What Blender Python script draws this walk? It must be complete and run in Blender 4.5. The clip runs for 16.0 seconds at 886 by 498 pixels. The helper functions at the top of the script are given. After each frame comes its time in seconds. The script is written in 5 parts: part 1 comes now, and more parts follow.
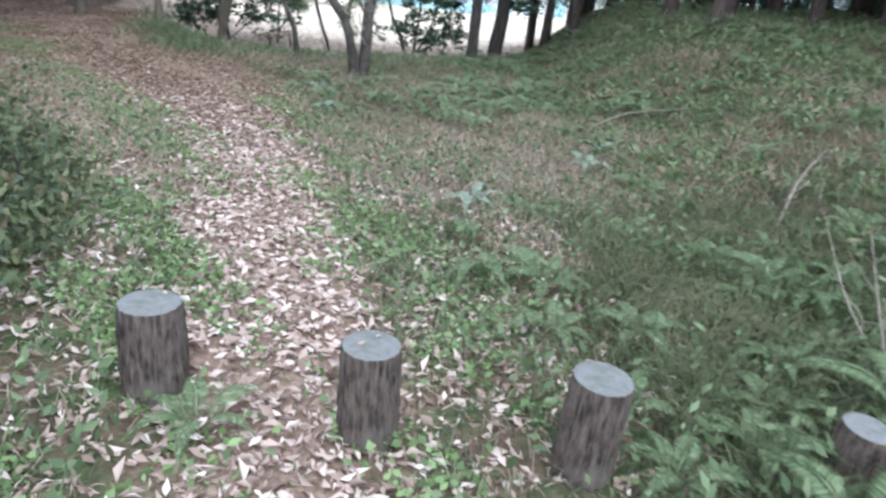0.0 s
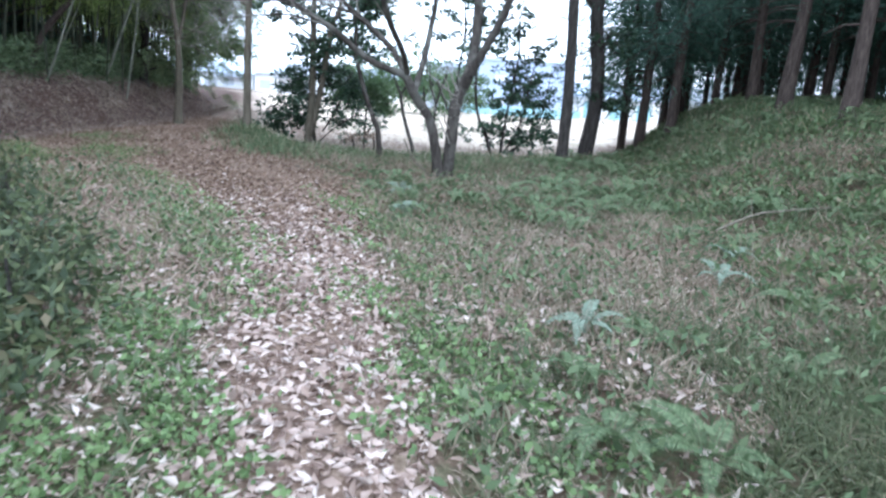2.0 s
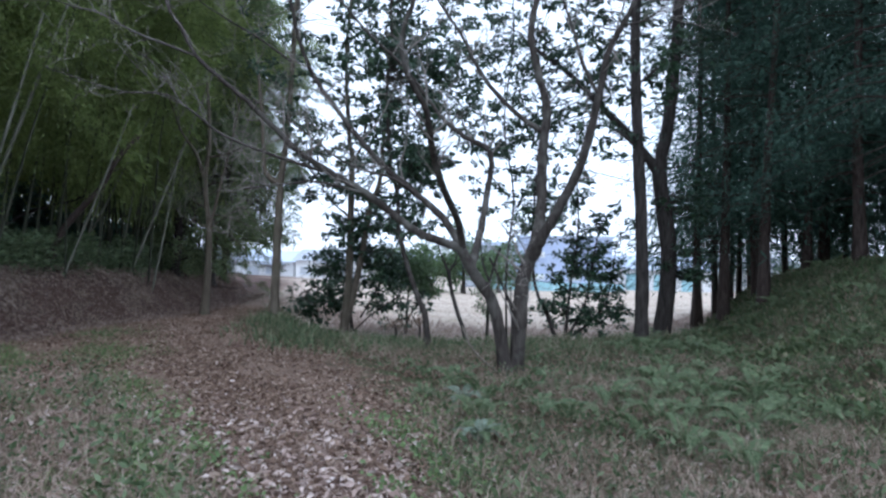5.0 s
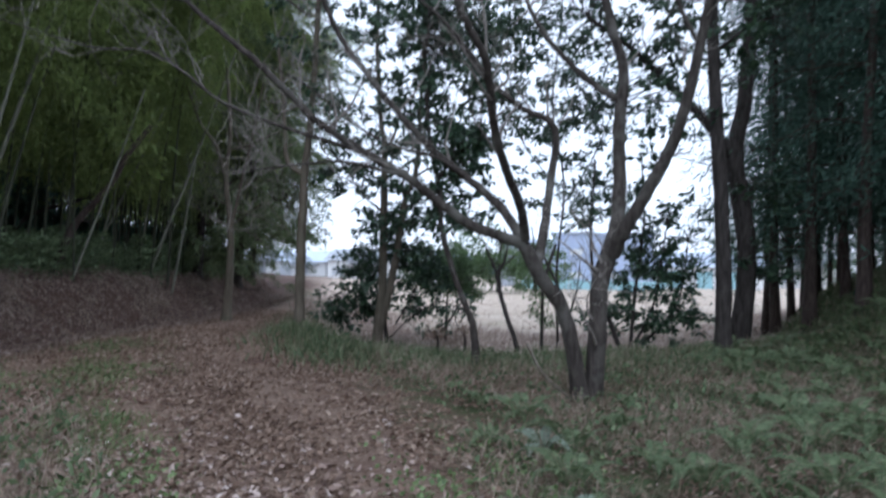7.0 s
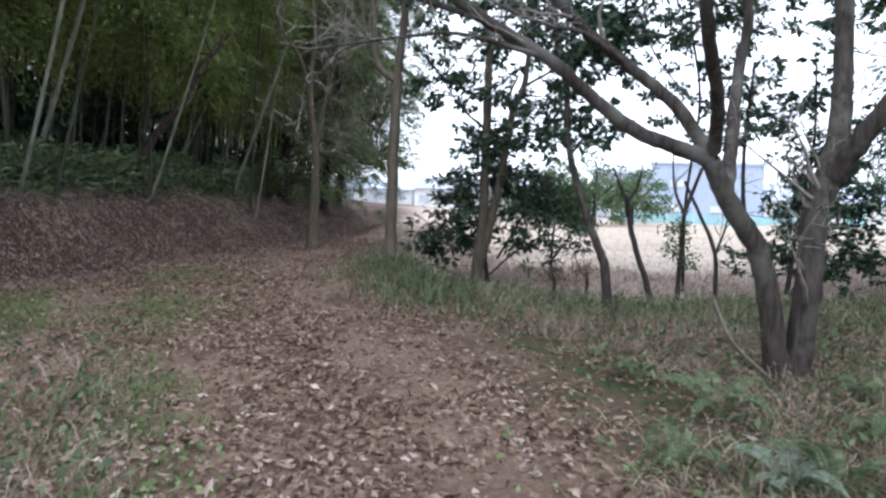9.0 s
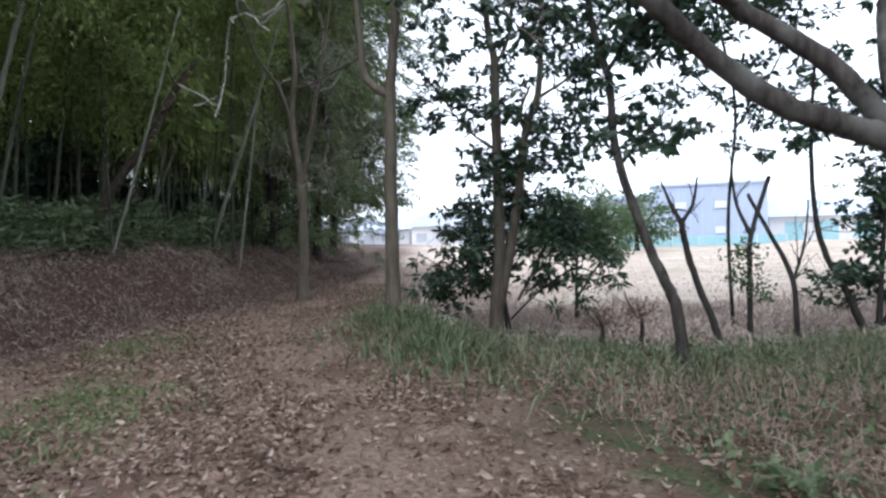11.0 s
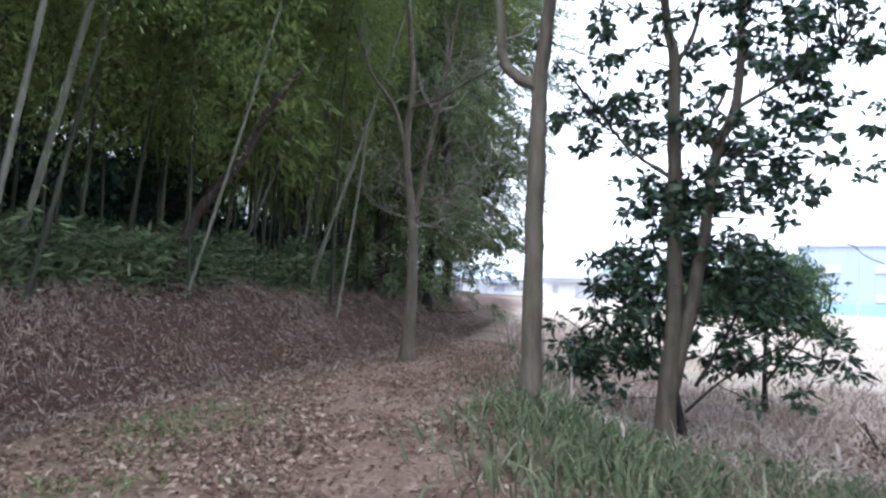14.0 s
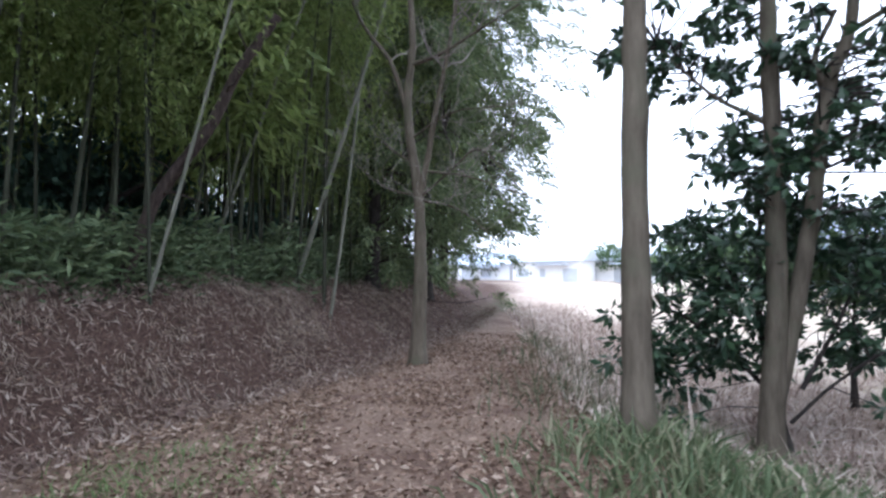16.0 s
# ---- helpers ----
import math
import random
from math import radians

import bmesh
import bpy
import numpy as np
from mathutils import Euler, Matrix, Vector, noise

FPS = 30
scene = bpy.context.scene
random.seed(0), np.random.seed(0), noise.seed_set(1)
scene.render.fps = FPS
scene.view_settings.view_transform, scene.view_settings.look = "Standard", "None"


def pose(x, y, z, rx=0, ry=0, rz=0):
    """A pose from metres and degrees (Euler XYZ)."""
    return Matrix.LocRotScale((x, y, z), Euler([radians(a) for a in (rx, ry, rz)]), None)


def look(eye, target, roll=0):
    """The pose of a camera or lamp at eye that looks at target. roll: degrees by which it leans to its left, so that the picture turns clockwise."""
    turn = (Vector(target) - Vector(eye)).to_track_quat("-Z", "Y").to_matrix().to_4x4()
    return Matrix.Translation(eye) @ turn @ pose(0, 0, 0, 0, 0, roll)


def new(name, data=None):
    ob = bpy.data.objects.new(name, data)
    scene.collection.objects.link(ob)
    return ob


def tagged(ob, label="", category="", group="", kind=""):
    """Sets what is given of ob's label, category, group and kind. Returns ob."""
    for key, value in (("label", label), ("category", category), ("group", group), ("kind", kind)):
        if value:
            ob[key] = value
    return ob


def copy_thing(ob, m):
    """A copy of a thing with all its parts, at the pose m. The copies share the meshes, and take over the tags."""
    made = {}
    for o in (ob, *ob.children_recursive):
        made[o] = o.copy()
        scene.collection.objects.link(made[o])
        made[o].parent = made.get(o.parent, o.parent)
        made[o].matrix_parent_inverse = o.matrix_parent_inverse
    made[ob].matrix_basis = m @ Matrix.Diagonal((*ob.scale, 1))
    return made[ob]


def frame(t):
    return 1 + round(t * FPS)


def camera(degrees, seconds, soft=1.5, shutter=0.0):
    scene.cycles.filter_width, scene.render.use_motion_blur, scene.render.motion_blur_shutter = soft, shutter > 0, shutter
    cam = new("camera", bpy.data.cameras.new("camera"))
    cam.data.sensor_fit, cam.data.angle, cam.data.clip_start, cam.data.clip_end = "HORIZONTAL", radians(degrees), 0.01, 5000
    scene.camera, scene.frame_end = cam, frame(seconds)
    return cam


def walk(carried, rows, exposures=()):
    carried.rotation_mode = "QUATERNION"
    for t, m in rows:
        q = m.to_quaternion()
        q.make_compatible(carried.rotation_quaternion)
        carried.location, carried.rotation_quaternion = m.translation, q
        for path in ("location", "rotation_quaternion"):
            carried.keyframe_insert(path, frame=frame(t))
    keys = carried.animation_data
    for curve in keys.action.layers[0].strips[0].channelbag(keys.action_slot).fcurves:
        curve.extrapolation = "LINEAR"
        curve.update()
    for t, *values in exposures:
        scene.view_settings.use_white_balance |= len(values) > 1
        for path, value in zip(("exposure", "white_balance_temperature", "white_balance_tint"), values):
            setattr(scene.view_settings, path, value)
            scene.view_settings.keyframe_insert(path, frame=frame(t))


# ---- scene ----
cam = camera(67.61, 16.0, soft=2.5, shutter=0.4)
# seconds, x, y, z, pitch, roll, yaw
ROWS = [
    (0, -0.000, 0.000, 1.690, -21.34, 5.85, -2.58),
    (0.5, 0.036, 0.292, 1.659, -21.29, 4.89, 3.51),
    (1, -0.008, 0.610, 1.572, -15.83, 3.36, 7.04),
    (1.5, -0.013, 0.913, 1.490, -13.80, 3.45, 7.07),
    (2, -0.085, 1.205, 1.442, -13.17, 4.06, 5.66),
    (2.5, -0.235, 1.579, 1.407, -7.19, 3.86, 4.35),
    (3, -0.356, 1.982, 1.412, -2.47, 2.82, 8.12),
    (3.5, -0.469, 2.368, 1.378, -0.31, 2.34, 4.52),
    (4, -0.587, 2.761, 1.334, 0.97, 2.16, 8.90),
    (6.3, -1.028, 4.541, 1.422, 4.64, 0.98, 10.44),
    (6.5, -1.108, 4.722, 1.416, 6.77, 0.79, 11.97),
    (7, -1.309, 5.174, 1.400, 1.80, 1.01, 12.38),
    (7.5, -1.487, 5.651, 1.395, -2.57, 1.56, 19.60),
    (8, -1.756, 6.032, 1.353, -2.42, 2.42, 20.13),
    (8.2, -1.839, 6.196, 1.353, -4.75, 2.76, 20.40),
    (10.3, -2.707, 7.914, 1.298, -1.87, 0.25, 17.27),
    (10.5, -2.790, 8.078, 1.298, 1.39, -0.29, 18.16),
    (11, -2.949, 8.520, 1.301, -1.22, -1.57, 19.40),
    (11.5, -3.056, 8.941, 1.291, 0.14, -1.92, 19.53),
    (12, -3.264, 9.347, 1.279, -0.26, -1.69, 21.82),
    (12.5, -3.407, 9.733, 1.272, 2.63, -1.27, 28.18),
    (13, -3.614, 10.116, 1.285, 1.33, 0.22, 27.27),
    (13.5, -3.865, 10.471, 1.293, 2.92, 0.72, 26.80),
    (14, -4.212, 10.763, 1.325, 3.07, 1.42, 29.07),
    (14.5, -4.504, 11.078, 1.364, 3.31, 0.68, 28.20),
    (15, -4.859, 11.360, 1.385, 2.89, 0.51, 27.70),
    (15.5, -5.141, 11.729, 1.347, 3.49, -0.35, 26.99),
    (16, -5.499, 12.092, 1.333, 1.98, -0.71, 27.38),
]
walk(cam, [(t, pose(x, y, z, 90 + pitch, 0, yaw) @ pose(0, 0, 0, 0, 0, roll)) for t, x, y, z, pitch, roll, yaw in ROWS],
     exposures=[(0.0, 1.22, 5650, 7), (1.0, 1.24, 5400, 6), (2.0, 1.18, 5330, 6), (2.5, 1.12, 5330, 7), (3.0, 1.0, 5300, 8), (4.0, 0.57, 5300, 9), (6.5, 0.04, 5490, 11), (7.0, 0.06, 5540, 11), (7.5, 0.42, 5720, 11), (8.0, 0.66, 5830, 11), (10.5, 0.56, 5880, 11), (12.5, 0.88, 5700, 12), (16.0, 1.08, 5600, 13)])

# ---- world and light ----
world = bpy.data.worlds.new("overcast_sky")
scene.world = world
world.use_nodes = True
wn, wl = world.node_tree.nodes, world.node_tree.links
wn.clear()
w_out = wn.new("ShaderNodeOutputWorld")
w_sky = wn.new("ShaderNodeTexSky")
w_sky.sky_type = "NISHITA"
w_sky.sun_disc = False
w_sky.sun_elevation, w_sky.sun_rotation = radians(38), radians(200)
w_mix = wn.new("ShaderNodeMix")
w_mix.data_type = "RGBA"
w_mix.inputs[0].default_value = 0.93
w_mix.inputs[7].default_value = (13.6, 14.2, 15.0, 1)
wl.new(w_sky.outputs[0], w_mix.inputs[6])
w_bg = wn.new("ShaderNodeBackground")
w_bg.inputs["Strength"].default_value = 0.1
wl.new(w_mix.outputs[2], w_bg.inputs["Color"])
wl.new(w_bg.outputs[0], w_out.inputs[0])
sun_data = bpy.data.lights.new("sun", "SUN")
sun_data.energy, sun_data.angle, sun_data.color = 0.7, radians(25), (1.0, 0.96, 0.9)
sun = new("sun", sun_data)
sun.matrix_world = look((0, 0, 30), (-6, 18, 0))

# ---- materials ----
def ramp_node(nt, stops):
    r = nt.nodes.new("ShaderNodeValToRGB")
    e = r.color_ramp.elements
    while len(e) < len(stops):
        e.new(0.5)
    for k, (p, c) in enumerate(stops):
        e[k].position, e[k].color = p, (*c, 1)
    return r


def base_mat(name, rough=0.8, spec=0.3):
    m = bpy.data.materials.new(name)
    m.use_nodes = True
    nt = m.node_tree
    b = nt.nodes["Principled BSDF"]
    b.inputs["Roughness"].default_value = rough
    b.inputs["Specular IOR Level"].default_value = spec
    return m, nt, b


def noise_node(nt, scale, detail=5, rough=0.6, coord="Object", stretch=None):
    tc = nt.nodes.new("ShaderNodeTexCoord")
    n = nt.nodes.new("ShaderNodeTexNoise")
    n.inputs["Scale"].default_value = scale
    n.inputs["Detail"].default_value = detail
    n.inputs["Roughness"].default_value = rough
    if stretch:
        mp = nt.nodes.new("ShaderNodeMapping")
        mp.inputs["Scale"].default_value = stretch
        nt.links.new(tc.outputs[coord], mp.inputs[0])
        nt.links.new(mp.outputs[0], n.inputs["Vector"])
    else:
        nt.links.new(tc.outputs[coord], n.inputs["Vector"])
    return n


def add_bump(nt, b, src, strength, dist=0.02):
    bp = nt.nodes.new("ShaderNodeBump")
    bp.inputs["Strength"].default_value = strength
    bp.inputs["Distance"].default_value = dist
    nt.links.new(src, bp.inputs["Height"])
    nt.links.new(bp.outputs[0], b.inputs["Normal"])


def mixc(nt, fac, a, c, mode="MIX"):
    m = nt.nodes.new("ShaderNodeMix")
    m.data_type = "RGBA"
    m.blend_type = mode
    for sock, v in ((m.inputs[0], fac), (m.inputs[6], a), (m.inputs[7], c)):
        if isinstance(v, (int, float)):
            sock.default_value = v
        elif isinstance(v, tuple):
            sock.default_value = (*v, 1)
        else:
            nt.links.new(v, sock)
    return m.outputs[2]


def bark(name, dark, light, scale=9.0, lichen=None):
    m, nt, b = base_mat(name, 0.9, 0.2)
    n1 = noise_node(nt, scale, 6, 0.65, "Object", (3.0, 3.0, 0.6))
    r = ramp_node(nt, [(0.32, dark), (0.68, light)])
    nt.links.new(n1.outputs[0], r.inputs[0])
    col = r.outputs[0]
    n2 = noise_node(nt, 2.2, 4, 0.6)
    if lichen:
        r2 = ramp_node(nt, [(0.5, (0, 0, 0)), (0.66, (1, 1, 1))])
        nt.links.new(n2.outputs[0], r2.inputs[0])
        col = mixc(nt, r2.outputs[0], col, lichen)
    nt.links.new(col, b.inputs["Base Color"])
    add_bump(nt, b, n1.outputs[0], 0.8, 0.02)
    return m


def leafy(name, stops, rough=0.55, trans=0.25, spec=0.35):
    """Leaf material: each leaf takes its own tone."""
    m, nt, b = base_mat(name, rough, spec)
    g = nt.nodes.new("ShaderNodeNewGeometry")
    n = noise_node(nt, 0.9, 3, 0.6)
    mx = nt.nodes.new("ShaderNodeMath")
    mx.operation = "MULTIPLY_ADD"
    mx.inputs[1].default_value = 0.62
    nt.links.new(g.outputs["Random Per Island"], mx.inputs[0])
    m2 = nt.nodes.new("ShaderNodeMath")
    m2.operation = "MULTIPLY"
    m2.inputs[1].default_value = 0.4
    nt.links.new(n.outputs[0], m2.inputs[0])
    nt.links.new(m2.outputs[0], mx.inputs[2])
    r = ramp_node(nt, stops)
    nt.links.new(mx.outputs[0], r.inputs[0])
    nt.links.new(r.outputs[0], b.inputs["Base Color"])
    if trans:
        t = nt.nodes.new("ShaderNodeBsdfTranslucent")
        nt.links.new(r.outputs[0], t.inputs[0])
        mix = nt.nodes.new("ShaderNodeMixShader")
        mix.inputs[0].default_value = trans
        nt.links.new(b.outputs[0], mix.inputs[1])
        nt.links.new(t.outputs[0], mix.inputs[2])
        nt.links.new(mix.outputs[0], nt.nodes["Material Output"].inputs[0])
    return m


def plain(name, col, rough=0.7, var=0.15, scale=3.0, metal=0.0):
    m, nt, b = base_mat(name, rough)
    n = noise_node(nt, scale, 5)
    r = ramp_node(nt, [(0.3, tuple(c * (1 - var) for c in col)), (0.7, tuple(min(1, c * (1 + var)) for c in col))])
    nt.links.new(n.outputs[0], r.inputs[0])
    nt.links.new(r.outputs[0], b.inputs["Base Color"])
    b.inputs["Metallic"].default_value = metal
    return m


BARK_OAK = bark("grey_brown_bark", (0.022, 0.018, 0.016), (0.09, 0.077, 0.068), 7, (0.125, 0.118, 0.105))
BARK_DARK = bark("dark_bark", (0.018, 0.015, 0.014), (0.075, 0.065, 0.06), 6)
BARK_SMOOTH = bark("smooth_tan_bark", (0.07, 0.058, 0.045), (0.16, 0.135, 0.105), 4, (0.11, 0.105, 0.075))
BARK_CEDAR = bark("cedar_bark", (0.026, 0.019, 0.017), (0.095, 0.072, 0.062), 8)
TWIG = bark("grey_twig_bark", (0.15, 0.132, 0.12), (0.34, 0.31, 0.28), 12)
POST_BARK = bark("weathered_post_bark", (0.012, 0.009, 0.008), (0.16, 0.125, 0.108), 18, (0.16, 0.14, 0.125))
LEAF_EVER = leafy("dark_glossy_leaves", [(0.1, (0.012, 0.03, 0.018)), (0.5, (0.03, 0.065, 0.035)), (0.9, (0.07, 0.12, 0.06))], 0.4, 0.2, 0.5)
LEAF_SHRUB = leafy("mid_green_shrub_leaves", [(0.1, (0.05, 0.085, 0.04)), (0.5, (0.095, 0.15, 0.068)), (0.9, (0.16, 0.235, 0.105))], 0.45, 0.42, 0.5)
LEAF_BAMBOO = leafy("yellow_green_bamboo_leaves", [(0.1, (0.1, 0.145, 0.044)), (0.5, (0.21, 0.275, 0.085)), (0.9, (0.35, 0.41, 0.145))], 0.5, 0.55)
LEAF_CEDAR = leafy("deep_green_needles", [(0.1, (0.026, 0.06, 0.046)), (0.5, (0.054, 0.108, 0.08)), (0.9, (0.098, 0.162, 0.115))], 0.7, 0.22)
LEAF_LOW = leafy("dark_low_bush_leaves", [(0.05, (0.03, 0.045, 0.025)), (0.4, (0.065, 0.085, 0.045)), (0.7, (0.12, 0.145, 0.065)), (0.86, (0.15, 0.105, 0.07)), (0.97, (0.25, 0.19, 0.135))], 0.6, 0.25)
LEAF_THICKET = leafy("grey_green_thicket_leaves", [(0.1, (0.06, 0.09, 0.045)), (0.5, (0.13, 0.17, 0.08)), (0.9, (0.24, 0.285, 0.145))], 0.65, 0.45)
LEAF_SASA = leafy("dwarf_bamboo_leaves", [(0.1, (0.06, 0.095, 0.045)), (0.5, (0.125, 0.175, 0.085)), (0.84, (0.21, 0.265, 0.14)), (0.97, (0.46, 0.43, 0.3))], 0.5, 0.25)
LEAF_FERN = leafy("fern_fronds", [(0.1, (0.05, 0.078, 0.036)), (0.5, (0.108, 0.15, 0.072)), (0.85, (0.205, 0.255, 0.14)), (0.97, (0.26, 0.2, 0.13))], 0.6, 0.3, 0.35)
LEAF_HERB = leafy("bright_low_herbs", [(0.1, (0.075, 0.115, 0.048)), (0.5, (0.155, 0.23, 0.092)), (0.9, (0.28, 0.37, 0.17))], 0.55, 0.3)
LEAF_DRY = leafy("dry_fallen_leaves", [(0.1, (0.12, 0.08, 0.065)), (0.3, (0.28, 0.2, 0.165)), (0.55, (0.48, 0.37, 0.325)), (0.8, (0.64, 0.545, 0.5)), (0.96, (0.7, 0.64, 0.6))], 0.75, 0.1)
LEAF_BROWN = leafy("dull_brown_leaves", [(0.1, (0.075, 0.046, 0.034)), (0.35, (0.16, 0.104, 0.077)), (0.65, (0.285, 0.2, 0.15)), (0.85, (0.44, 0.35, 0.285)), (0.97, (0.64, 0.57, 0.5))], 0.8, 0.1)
LEAF_STRAW = leafy("bleached_bank_straw", [(0.1, (0.14, 0.098, 0.074)), (0.5, (0.3, 0.235, 0.185)), (0.9, (0.53, 0.455, 0.38))], 0.8, 0.15)
LEAF_BRACKEN = leafy("dead_bracken", [(0.1, (0.14, 0.095, 0.07)), (0.5, (0.29, 0.215, 0.165)), (0.9, (0.5, 0.41, 0.335))], 0.8, 0.15)
GRASS_SHORT = leafy("short_turf", [(0.1, (0.07, 0.11, 0.04)), (0.5, (0.13, 0.19, 0.07)), (0.9, (0.22, 0.28, 0.12))], 0.6, 0.3)
LEAF_MOUND = leafy("mound_undergrowth", [(0.1, (0.055, 0.085, 0.035)), (0.45, (0.105, 0.15, 0.065)), (0.68, (0.165, 0.205, 0.1)), (0.8, (0.24, 0.18, 0.125)), (0.95, (0.36, 0.3, 0.22))], 0.6, 0.25)
LEAF_BANK = leafy("dead_bamboo_grass_leaves", [(0.1, (0.09, 0.055, 0.046)), (0.4, (0.18, 0.125, 0.104)), (0.7, (0.31, 0.245, 0.205)), (0.97, (0.55, 0.48, 0.42))], 0.8, 0.15)
GRASS_GREEN = leafy("rough_green_grass", [(0.1, (0.055, 0.085, 0.04)), (0.4, (0.115, 0.155, 0.08)), (0.68, (0.2, 0.235, 0.13)), (0.82, (0.36, 0.32, 0.23)), (0.97, (0.62, 0.56, 0.45))], 0.6, 0.3)
GRASS_MIX = leafy("withering_grass", [(0.1, (0.045, 0.065, 0.032)), (0.45, (0.1, 0.12, 0.065)), (0.72, (0.2, 0.165, 0.115)), (0.95, (0.38, 0.32, 0.25))], 0.7, 0.2)
GRASS_TUSSOCK = leafy("olive_tussock_grass", [(0.1, (0.03, 0.042, 0.018)), (0.5, (0.075, 0.09, 0.042)), (0.8, (0.14, 0.15, 0.08)), (0.96, (0.26, 0.2, 0.14))], 0.65, 0.25)
GRASS_BELT = leafy("matted_dead_grass", [(0.1, (0.22, 0.155, 0.13)), (0.4, (0.4, 0.315, 0.27)), (0.7, (0.58, 0.49, 0.43)), (0.95, (0.78, 0.7, 0.64))], 0.75, 0.2)
GRASS_DRY = leafy("dry_straw_grass", [(0.1, (0.38, 0.29, 0.24)), (0.5, (0.56, 0.46, 0.39)), (0.9, (0.74, 0.66, 0.59))], 0.75, 0.2)


def ground_material():
    m, nt, b = base_mat("woodland_floor", 0.95, 0.15)
    L = nt.links

    def attr(n):
        a = nt.nodes.new("ShaderNodeAttribute")
        a.attribute_name = n
        return a.outputs["Fac"]

    fine = noise_node(nt, 26, 6, 0.7)
    mid = noise_node(nt, 3.5, 6, 0.65)
    big = noise_node(nt, 0.35, 5, 0.6)
    soil = ramp_node(nt, [(0.3, (0.05, 0.038, 0.028)), (0.55, (0.12, 0.085, 0.06)), (0.75, (0.2, 0.15, 0.11))])
    L.new(fine.outputs[0], soil.inputs[0])
    moss = ramp_node(nt, [(0.35, (0.03, 0.045, 0.02)), (0.7, (0.09, 0.12, 0.05))])
    L.new(fine.outputs[0], moss.inputs[0])
    patch = ramp_node(nt, [(0.42, (0, 0, 0)), (0.6, (1, 1, 1))])
    L.new(mid.outputs[0], patch.inputs[0])
    wild = mixc(nt, patch.outputs[0], soil.outputs[0], moss.outputs[0])
    litter = ramp_node(nt, [(0.3, (0.09, 0.06, 0.045)), (0.5, (0.22, 0.155, 0.12)), (0.72, (0.38, 0.29, 0.23))])
    L.new(fine.outputs[0], litter.inputs[0])
    damp = ramp_node(nt, [(0.46, (0, 0, 0)), (0.66, (0.8, 0.8, 0.8))])
    L.new(noise_node(nt, 0.9, 5, 0.65).outputs[0], damp.inputs[0])
    worn = mixc(nt, damp.outputs[0], litter.outputs[0], (0.1, 0.058, 0.046))
    col = mixc(nt, attr("path"), wild, worn)
    earth = ramp_node(nt, [(0.35, (0.04, 0.024, 0.02)), (0.55, (0.095, 0.06, 0.048)), (0.75, (0.17, 0.118, 0.096))])
    L.new(fine.outputs[0], earth.inputs[0])
    col = mixc(nt, attr("bank"), col, earth.outputs[0])
    # stubble field: mown stripes across it
    stripe = noise_node(nt, 1.0, 5, 0.7, "Object", (0.12, 1.1, 1.0))
    straw = ramp_node(nt, [(0.3, (0.46, 0.37, 0.29)), (0.5, (0.62, 0.53, 0.44)), (0.7, (0.76, 0.69, 0.61))])
    L.new(stripe.outputs[0], straw.inputs[0])
    f2 = ramp_node(nt, [(0.3, (0.72, 0.68, 0.66)), (0.7, (1.0, 1.0, 1.0))])
    L.new(fine.outputs[0], f2.inputs[0])
    straw2 = mixc(nt, 1.0, straw.outputs[0], f2.outputs[0], "MULTIPLY")
    gr = ramp_node(nt, [(0.55, (0, 0, 0)), (0.7, (0.5, 0.5, 0.5))])
    L.new(big.outputs[0], gr.inputs[0])
    straw3 = mixc(nt, gr.outputs[0], straw2, (0.3, 0.29, 0.17))
    rough = ramp_node(nt, [(0.3, (0.2, 0.145, 0.12)), (0.5, (0.36, 0.28, 0.235)), (0.7, (0.54, 0.45, 0.39))])
    L.new(mid.outputs[0], rough.inputs[0])
    straw3 = mixc(nt, attr("belt"), straw3, rough.outputs[0])
    col = mixc(nt, attr("field"), col, straw3)
    L.new(col, b.inputs["Base Color"])
    add_bump(nt, b, fine.outputs[0], 0.6, 0.04)
    return m


GROUND_MAT = ground_material()

# ---- mesh helpers ----
rng = np.random.default_rng(7)


def mesh_np(name, V, F, mat, smooth=False):
    V = np.asarray(V, np.float32)
    F = np.asarray(F, np.int32)
    me = bpy.data.meshes.new(name)
    me.vertices.add(len(V))
    me.vertices.foreach_set("co", V.ravel())
    k = F.shape[1]
    me.loops.add(F.size)
    me.loops.foreach_set("vertex_index", F.ravel())
    me.polygons.add(len(F))
    me.polygons.foreach_set("loop_start", np.arange(0, F.size, k, dtype=np.int32))
    me.polygons.foreach_set("loop_total", np.full(len(F), k, np.int32))
    if smooth:
        me.polygons.foreach_set("use_smooth", np.ones(len(F), bool))
    me.update(calc_edges=True)
    me.validate()
    me.materials.append(mat)
    return me


def child(name, me, parent, label=""):
    ob = new(name, me)
    ob.parent = parent
    if label:
        ob["label"] = label
    return ob


def part(name, bm, material, parent, label=""):
    me = bpy.data.meshes.new(name)
    bm.to_mesh(me)
    bm.free()
    me.materials.append(material)
    return child(name, me, parent, label)


def thing(name, at, label, category, group=""):
    ob = new(name)
    ob.empty_display_size = 0.2
    ob.matrix_basis = Matrix.Translation(at)
    return tagged(ob, label, category, group)


